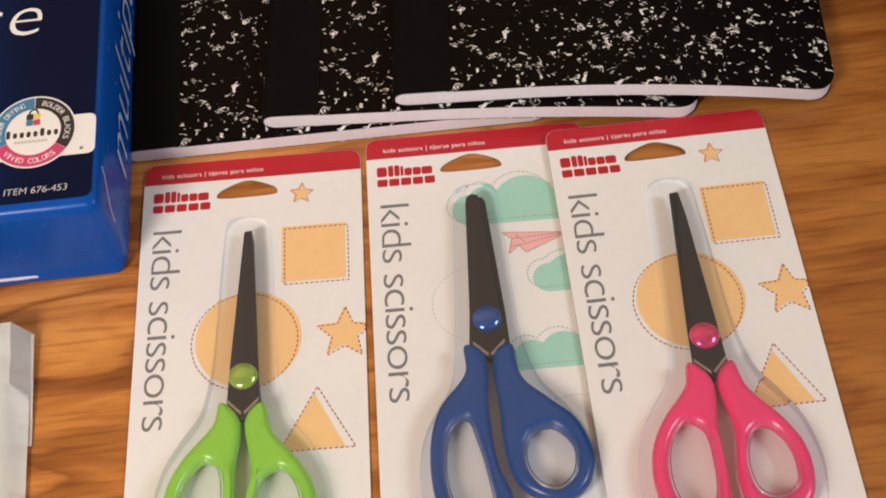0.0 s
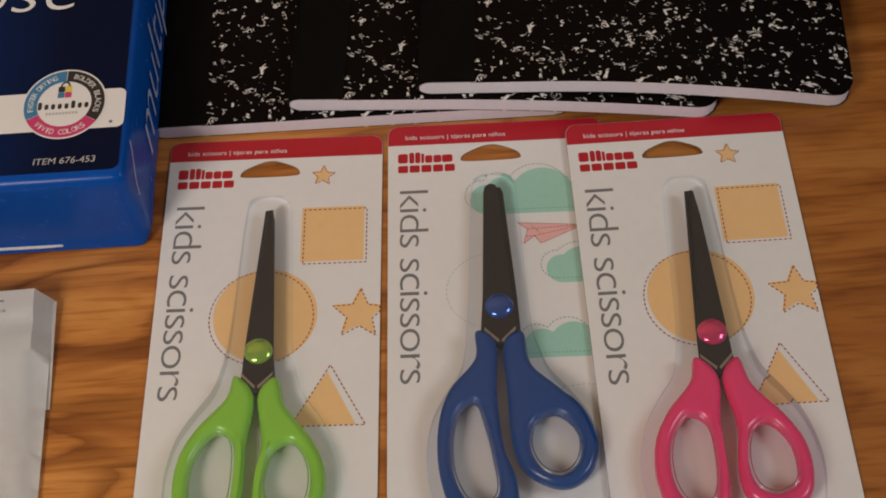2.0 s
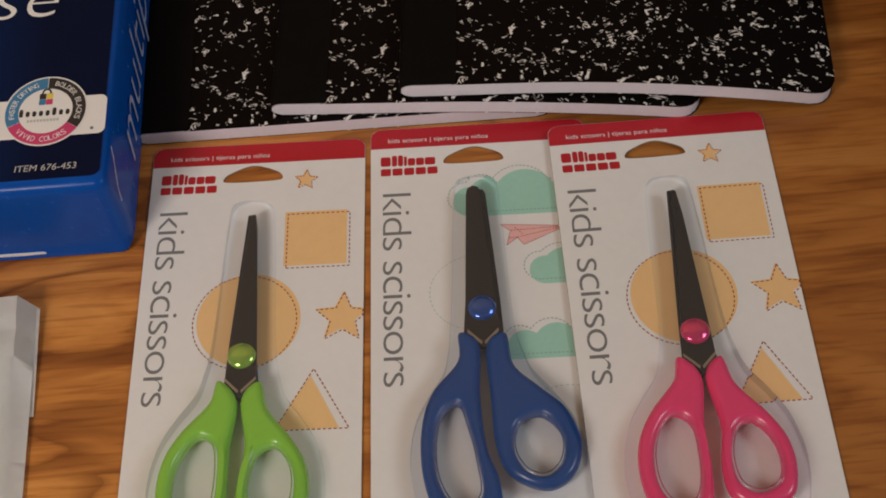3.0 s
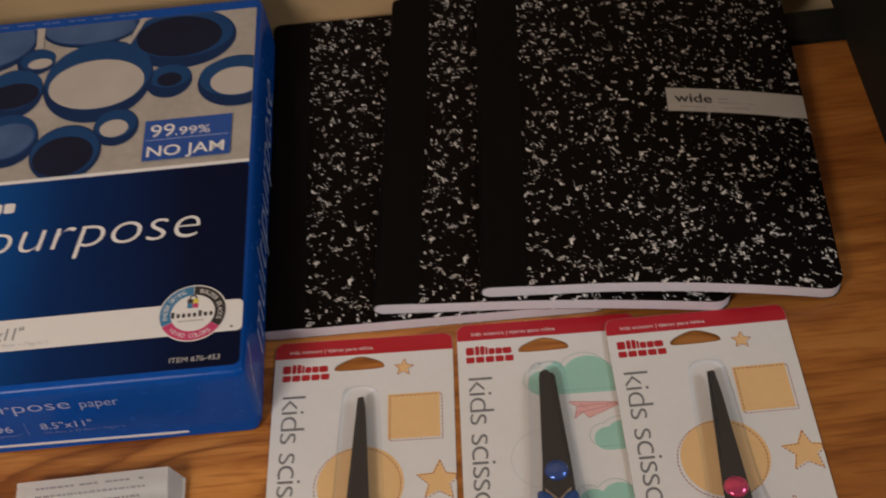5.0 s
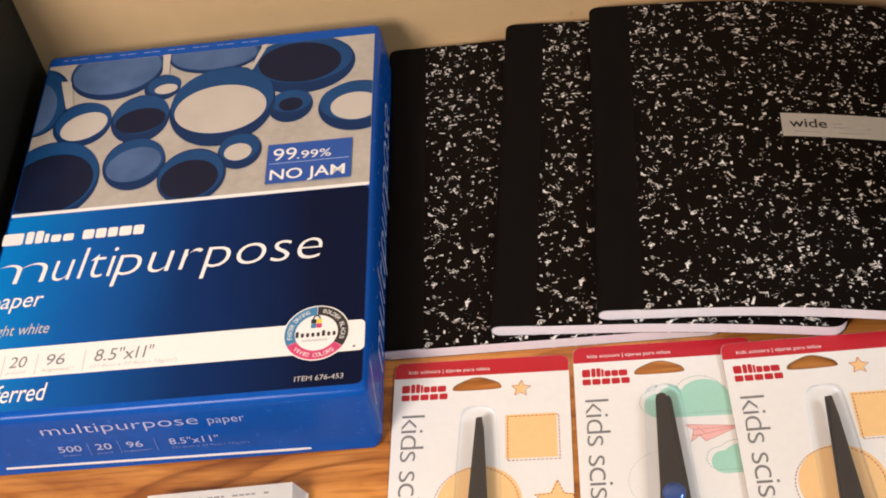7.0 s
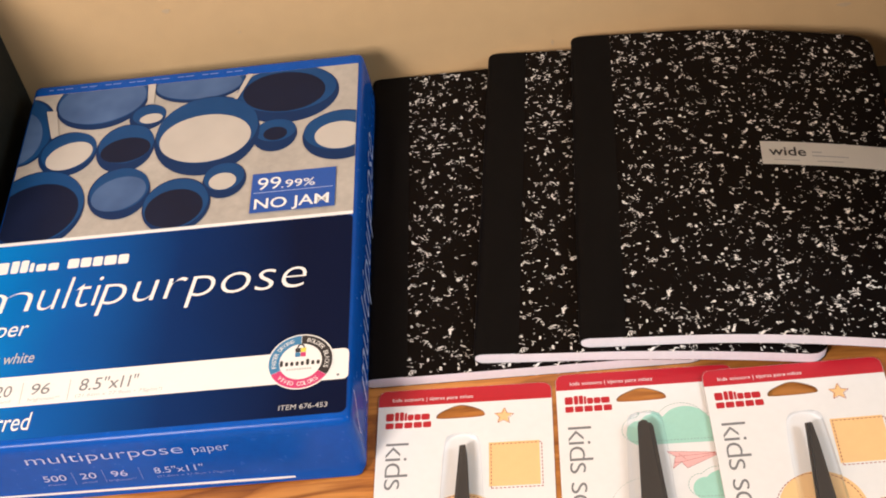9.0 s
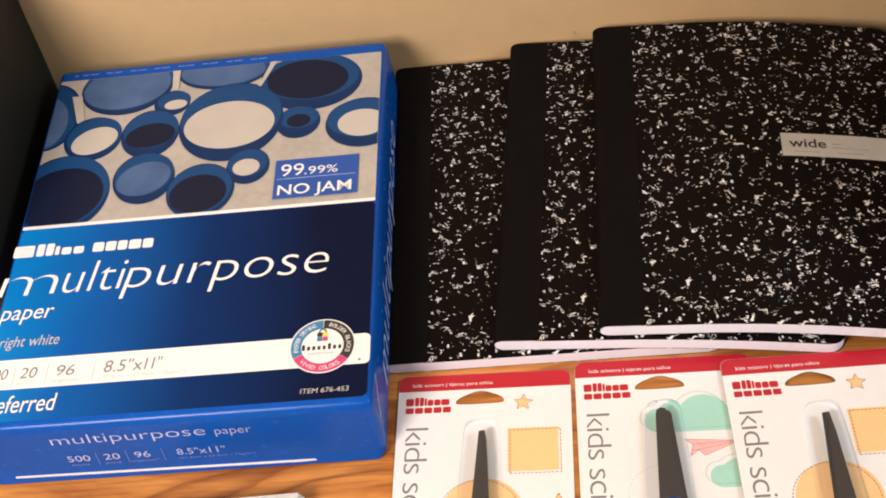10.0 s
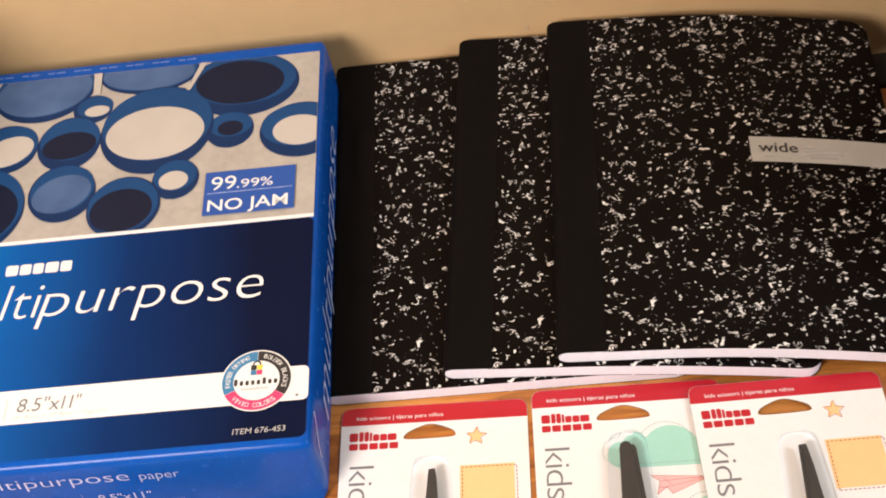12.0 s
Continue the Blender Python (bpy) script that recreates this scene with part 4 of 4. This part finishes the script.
def blister(parent, at, axis_u, tip_v, lean, long=1.0):
    """The clear moulded bubble over the scissors; lean shifts its axis along the card."""
    bm = bmesh.new()
    stations = [(0.0, 0.0010, 0.0002), (0.0012, 0.0052, 0.003), (0.0035, 0.0078, 0.0060), (0.008, 0.0096, 0.0080), (0.030, 0.0110, 0.0090), (0.060, 0.0122, 0.0104), (0.080, 0.0136, 0.0118), (0.091, 0.0156, 0.0126),
                (0.100, 0.0185, 0.0130), (0.110, 0.0255, 0.0130), (0.122, 0.0320, 0.0130), (0.140, 0.0352, 0.0130), (0.158, 0.0325, 0.0125), (0.166, 0.0270, 0.0105), (0.170, 0.0190, 0.006), (0.1715, 0.013, 0.0002)]
    fine = []
    for k in range(len(stations) - 1):
        a, b, c, d = (stations[min(max(k + o, 0), len(stations) - 1)] for o in (-1, 0, 1, 2))
        for q in range(5):
            t = q / 5
            fine.append(tuple(0.5 * (2 * b[i] + (c[i] - a[i]) * t + (2 * a[i] - 5 * b[i] + 4 * c[i] - d[i]) * t * t + (3 * b[i] - a[i] - 3 * c[i] + d[i]) * t ** 3) for i in range(3)))
    n, rows = 24, []
    for s, w, h in fine + stations[-1:]:
        w, h = max(w, 0.0005), max(h, 0.0002)
        cx, cy = axis_u + lean * max(0.0, s - 0.08), -(tip_v + s * long)
        row = []
        for i in range(n + 1):
            a = math.pi * i / n
            c, d = math.cos(a), math.sin(a)
            e = 0.55
            row.append(bm.verts.new((cx - w * math.copysign(abs(c) ** e, c), cy, CT + h * abs(d) ** e)))
        rows.append(row)
    for p, q in zip(rows, rows[1:]):
        for i in range(n):
            bm.faces.new((p[i], q[i], q[i + 1], p[i + 1]))
    bmesh.ops.recalc_face_normals(bm, faces=bm.faces[:])
    data = bpy.data.meshes.new("blister")
    bm.to_mesh(data)
    bm.free()
    ob = part("blister", smooth_mesh(data, 80), "clear", parent, "clear plastic bubble")
    ob.visible_shadow = False
    # the sheet is drawn down into the finger holes: a rounded, shiny shoulder round each
    for loop in OPENINGS:
        rim = bpy.data.curves.new("rim", "CURVE")
        rim.dimensions, rim.bevel_depth, rim.bevel_resolution = "3D", 0.0011, 3
        line = rim.splines.new("POLY")
        line.points.add(len(loop) - 1)
        mid = Vector((sum(x for x, y in loop), sum(y for x, y in loop))) / len(loop)
        for p, (x, y) in zip(line.points, loop):
            out = (Vector((x, y)) - mid).normalized() * 0.0004
            p.co = (at[0] + x + out.x, at[1] + y + out.y, 0.0100, 1)
        line.use_cyclic_u = True
        shoulder = part("finger_well", smooth_mesh(curve_mesh(rim), 80), "clear_fold", ob, "shiny shoulder of clear plastic")
        shoulder.visible_shadow = False
    OPENINGS.clear()
    return ob


def scissors_card(m, label, ink, shapes):
    pack = thing("scissors_pack", m, label, "scissors", "carded scissors on the desk")
    z = CT + 0.00006
    e = 0.00006
    part("card_core", solid([rect(0, CW, -CL, 0, 0.005), hole_loop()], CT * 0.42, 0.0, 0, CT * 0.42), "core", pack, "grey board core of the card")
    part("card", solid([rect(0.0001, CW - 0.0001, -CL + 0.0001, -0.0001, 0.005), hole_loop()], CT * 0.08, 0.0, 0, CT * 0.92), "card", pack, "white printed face with a hang hole")
    band = clip(rect(0.0002, CW - 0.0002, -0.02, -0.0002, 0.0049), 0, CW, -0.0108, 0)
    part("red_band", flat([band], z), "red", pack, "red printed strip")
    part("band_text", line_of_text("kids scissors | tijeras para niños", 0.0080, 0.0530, -0.0078, 0.0016, z=z + e), "card", pack)
    bar_parts("brand_bar", [(0.0046, 0.0090, -0.0204, -0.0154), (0.0096, 0.0119, -0.0206, -0.0148), (0.0123, 0.0146, -0.0206, -0.0148), (0.0150, 0.0163, -0.0206, -0.0155), (0.0167, 0.0200, -0.0206, -0.0166), (0.0204, 0.0240, -0.0206, -0.0166), (0.0243, 0.0290, -0.0206, -0.0166)], z, 0.0009, "red", pack)
    bar_parts("brand_bar", [(0.0046 + 0.0052 * i, 0.0046 + 0.0052 * i + 0.0045, -0.0256, -0.0218) for i in range(5)], z, 0.0007, "red", pack)
    down = Matrix.Translation((0.0052, -0.0352, 0)) @ Matrix.Rotation(radians(-90), 4, "Z")
    part("name_text", line_of_text("kids scissors", 0, 0.0938, 0, 0.0092, z=z, m=down, bold=-0.012, tight=0.86), "card_grey", pack, "grey vertical lettering")
    area = (0.0003, CW - 0.0003, -CL, -0.011)

    def shape(name, loop, mat, dash_mat, dx=0.0012, dy=-0.0012, k=1.0, lift=0):
        """A printed shape and its stitched outline, shifted a little against it."""
        part(name, flat([clip(loop, *area)], z + lift * e), mat, pack)
        edge = clip([((x + dx), (y + dy)) for x, y in loop], *area)
        part("dashed_outline", dashes(edge, 0.0013 * k, 0.0009 * k, 0.00048, z + (lift + 1) * e), dash_mat, pack)

    if shapes:
        shape("printed_star", star(0.0697, -0.0209, 0.0054, 4), "orange", "dash", 0.0004, -0.0003, 0.6)
        shape("printed_square", rect(0.0615, 0.0888, -0.0653, -0.0379), "orange", "dash")
        shape("printed_circle", ellipse(0.0478, -0.0908, 0.0221, 0.0221, 64), "orange", "dash", -0.0016, -0.0010)
        shape("printed_star", star(0.0875, -0.0912, 0.0122, 2), "orange", "dash", 0.0004, -0.0006)
        part("printed_triangle", flat([[(0.0608, -0.1417), (0.0872, -0.1417), (0.0750, -0.1180)]], z), "orange", pack)
        part("dashed_outline", dashes([(0.0608, -0.1420), (0.0912, -0.1420), (0.0762, -0.1150)], 0.0013, 0.0009, 0.00048, z + e), "dash", pack)
    else:
        def cloud(y, bumps):
            """A flat-bottomed cloud: the upper outline of a row of round bumps (x, rise, radius)."""
            x0, x1 = min(x - q for x, h, q in bumps), max(x + q for x, h, q in bumps)
            top = []
            for k in range(61):
                x = x0 + (x1 - x0) * k / 60
                ys = [h + math.sqrt(max(0.0, q * q - (x - c) ** 2)) for c, h, q in bumps if abs(x - c) <= q + 1e-7]
                top.append((x, y + max(ys + [0.0])))
            c, h, q = bumps[0]
            arc = [(c - q * math.sin(radians(a)), max(y, y + h - q * math.cos(radians(a)))) for a in range(0, 90, 10)]
            shape("printed_cloud", arc + top + [(x1, y)], "teal", "teal_dash", -0.0022, 0.0022, 0.8)

        cloud(-0.0495, [(0.0440, 0.0080, 0.0078), (0.0510, 0.0125, 0.0072), (0.0680, 0.0095, 0.0140), (0.0860, 0.0060, 0.0105)])
        cloud(-0.0846, [(0.0745, 0.0068, 0.0068), (0.0840, 0.0060, 0.0115)])
        cloud(-0.1194, [(0.0560, 0.0025, 0.0060), (0.0640, 0.0060, 0.0072), (0.0770, 0.0065, 0.0095), (0.0880, 0.0030, 0.0080)])
        tail, nose, wing, fold, low, notch = (0.0564, -0.0543), (0.0850, -0.0566), (0.0662, -0.0650), (0.0634, -0.0612), (0.0587, -0.0650), (0.0606, -0.0577)
        part("printed_plane", flat([[tail, nose, wing, fold, low, notch]], z + 2 * e), "rose", pack, "printed pink paper plane")
        for line, shut in (([tail, nose, wing, fold, low, notch], True), ([notch, nose], False), ([fold, nose], False), ([(0.0598, -0.0613), fold], False), ([(0.0625, -0.0560), (0.0660, -0.0600)], False)):
            part("dashed_outline", dashes(line, 0.0009, 0.0005, 0.0003, z + 3 * e, shut), "dash", pack)
        part("dashed_outline", dashes(ellipse(0.0450, -0.0870, 0.0200, 0.0180, 30, 70, 250), 0.0012, 0.0010, 0.00025, z, False), "teal_dash", pack)
        part("dashed_outline", dashes(ellipse(0.0800, -0.1500, 0.0220, 0.0180, 20, 160, 60), 0.0012, 0.0010, 0.00025, z, False), "teal_dash", pack)
    return pack


def card_pose(x, y, z, turn, ry=0.0):
    return pose(x, y, z, 0, ry, turn)


green = scissors_card(card_pose(0.0070, 0.0476, 0.0002, -1.73), "carded kids scissors with green handles under clear plastic", "green", True)
blue = scissors_card(card_pose(0.1058, 0.0487, 0.0002, -1.28), "carded kids scissors with blue handles, card overlapped by another", "blue", False)
pink = scissors_card(card_pose(0.1853, 0.0417, 0.0024, 0.86, 1.25), "carded kids scissors with pink handles, overlapping the next card", "pink", True)
AT = (0.0474, -0.1112)
pointed_scissors(green, AT, 0.0, "green")
blister(green, AT, 0.0473, 0.0318, 0.000, 0.97)
AT = (0.0469, -0.0985)
blunt_scissors(blue, AT, 0.0, "blue")
blister(blue, AT, 0.0466, 0.0290, 0.075, 0.985)
AT = (0.0483, -0.1117)
pointed_scissors(pink, AT, 0.0, "pink")
blister(pink, AT, 0.0482, 0.0322, 0.000, 0.97)


# ---------------------------------------------------------------- receipt
def receipt(m):
    """A long till slip folded over: it rises from the desk in a shallow bend, with a second fold under it."""
    slip = thing("receipt", m, "white printed till receipt folded over on the desk", "receipt")

    def strip(x0, x1, y0, y1, height, name, label):
        bm = bmesh.new()
        nx, ny = 16, 72
        grid = [[bm.verts.new((x0 + (x1 - x0) * i / nx, y1 + (y0 - y1) * j / ny, height(i / nx, j / ny))) for i in range(nx + 1)] for j in range(ny + 1)]
        for j in range(ny):
            for i in range(nx):
                bm.faces.new((grid[j][i], grid[j + 1][i], grid[j + 1][i + 1], grid[j][i + 1]))
        bmesh.ops.solidify(bm, geom=bm.faces[:], thickness=-0.0003)
        bmesh.ops.recalc_face_normals(bm, faces=bm.faces[:])
        data = bpy.data.meshes.new(name)
        bm.to_mesh(data)
        bm.free()
        return part(name, smooth_mesh(data, 60), "receipt", slip, label)

    def upper(u, v):
        """Height of the upper leaf: its head curls up, a crease runs across, and its free side is bent down."""
        flap = 0.015 + 0.085 * min(1.0, v / 0.30)
        rise = 0.0045 + 0.0090 * (1 - v) ** 2.0 + 0.0009 * math.sin(7 * v + 1.5 * u) * min(1, 6 * v) - 0.0012 * max(0.0, 1 - abs(v - 0.085) / 0.035)
        bend = max(0.0, (u - 1 + flap) / flap)
        return 0.0008 + rise * (1 - 0.85 * bend ** 1.2)

    strip(-0.0820, 0.0, -0.170, 0.0, upper, "top_leaf", "printed upper leaf")
    strip(-0.0750, 0.0012, -0.0500, -0.0010, lambda u, v: 0.0006 + 0.0030 * (1 - v), "under_leaf", "folded leaf underneath")
    rows = []
    random.seed(4)
    for k in range(13):
        y = -0.0048 - 0.0045 * k if k < 3 else -0.0090 - 0.0088 * (k - 1)
        x = -0.072
        while x < -0.018:
            w = random.uniform(0.0011, 0.0034)
            if random.random() < (0.85 if k < 2 else 0.5):
                rows.append((x, min(x + w, -0.016), y - 0.00055, y + 0.00055))
            x += w + 0.0007
    ink = bars(rows, 0, 0.0001)
    for v in ink.vertices:
        v.co.z = upper((v.co.x + 0.082) / 0.082, -v.co.y / 0.170) + 0.00035
    part("printed_line", ink, "receipt_ink", slip, "faint grey printing", kind="stuff")


receipt(pose(-0.0382, -0.0322, 0.0002, 0, 0, 1.5))
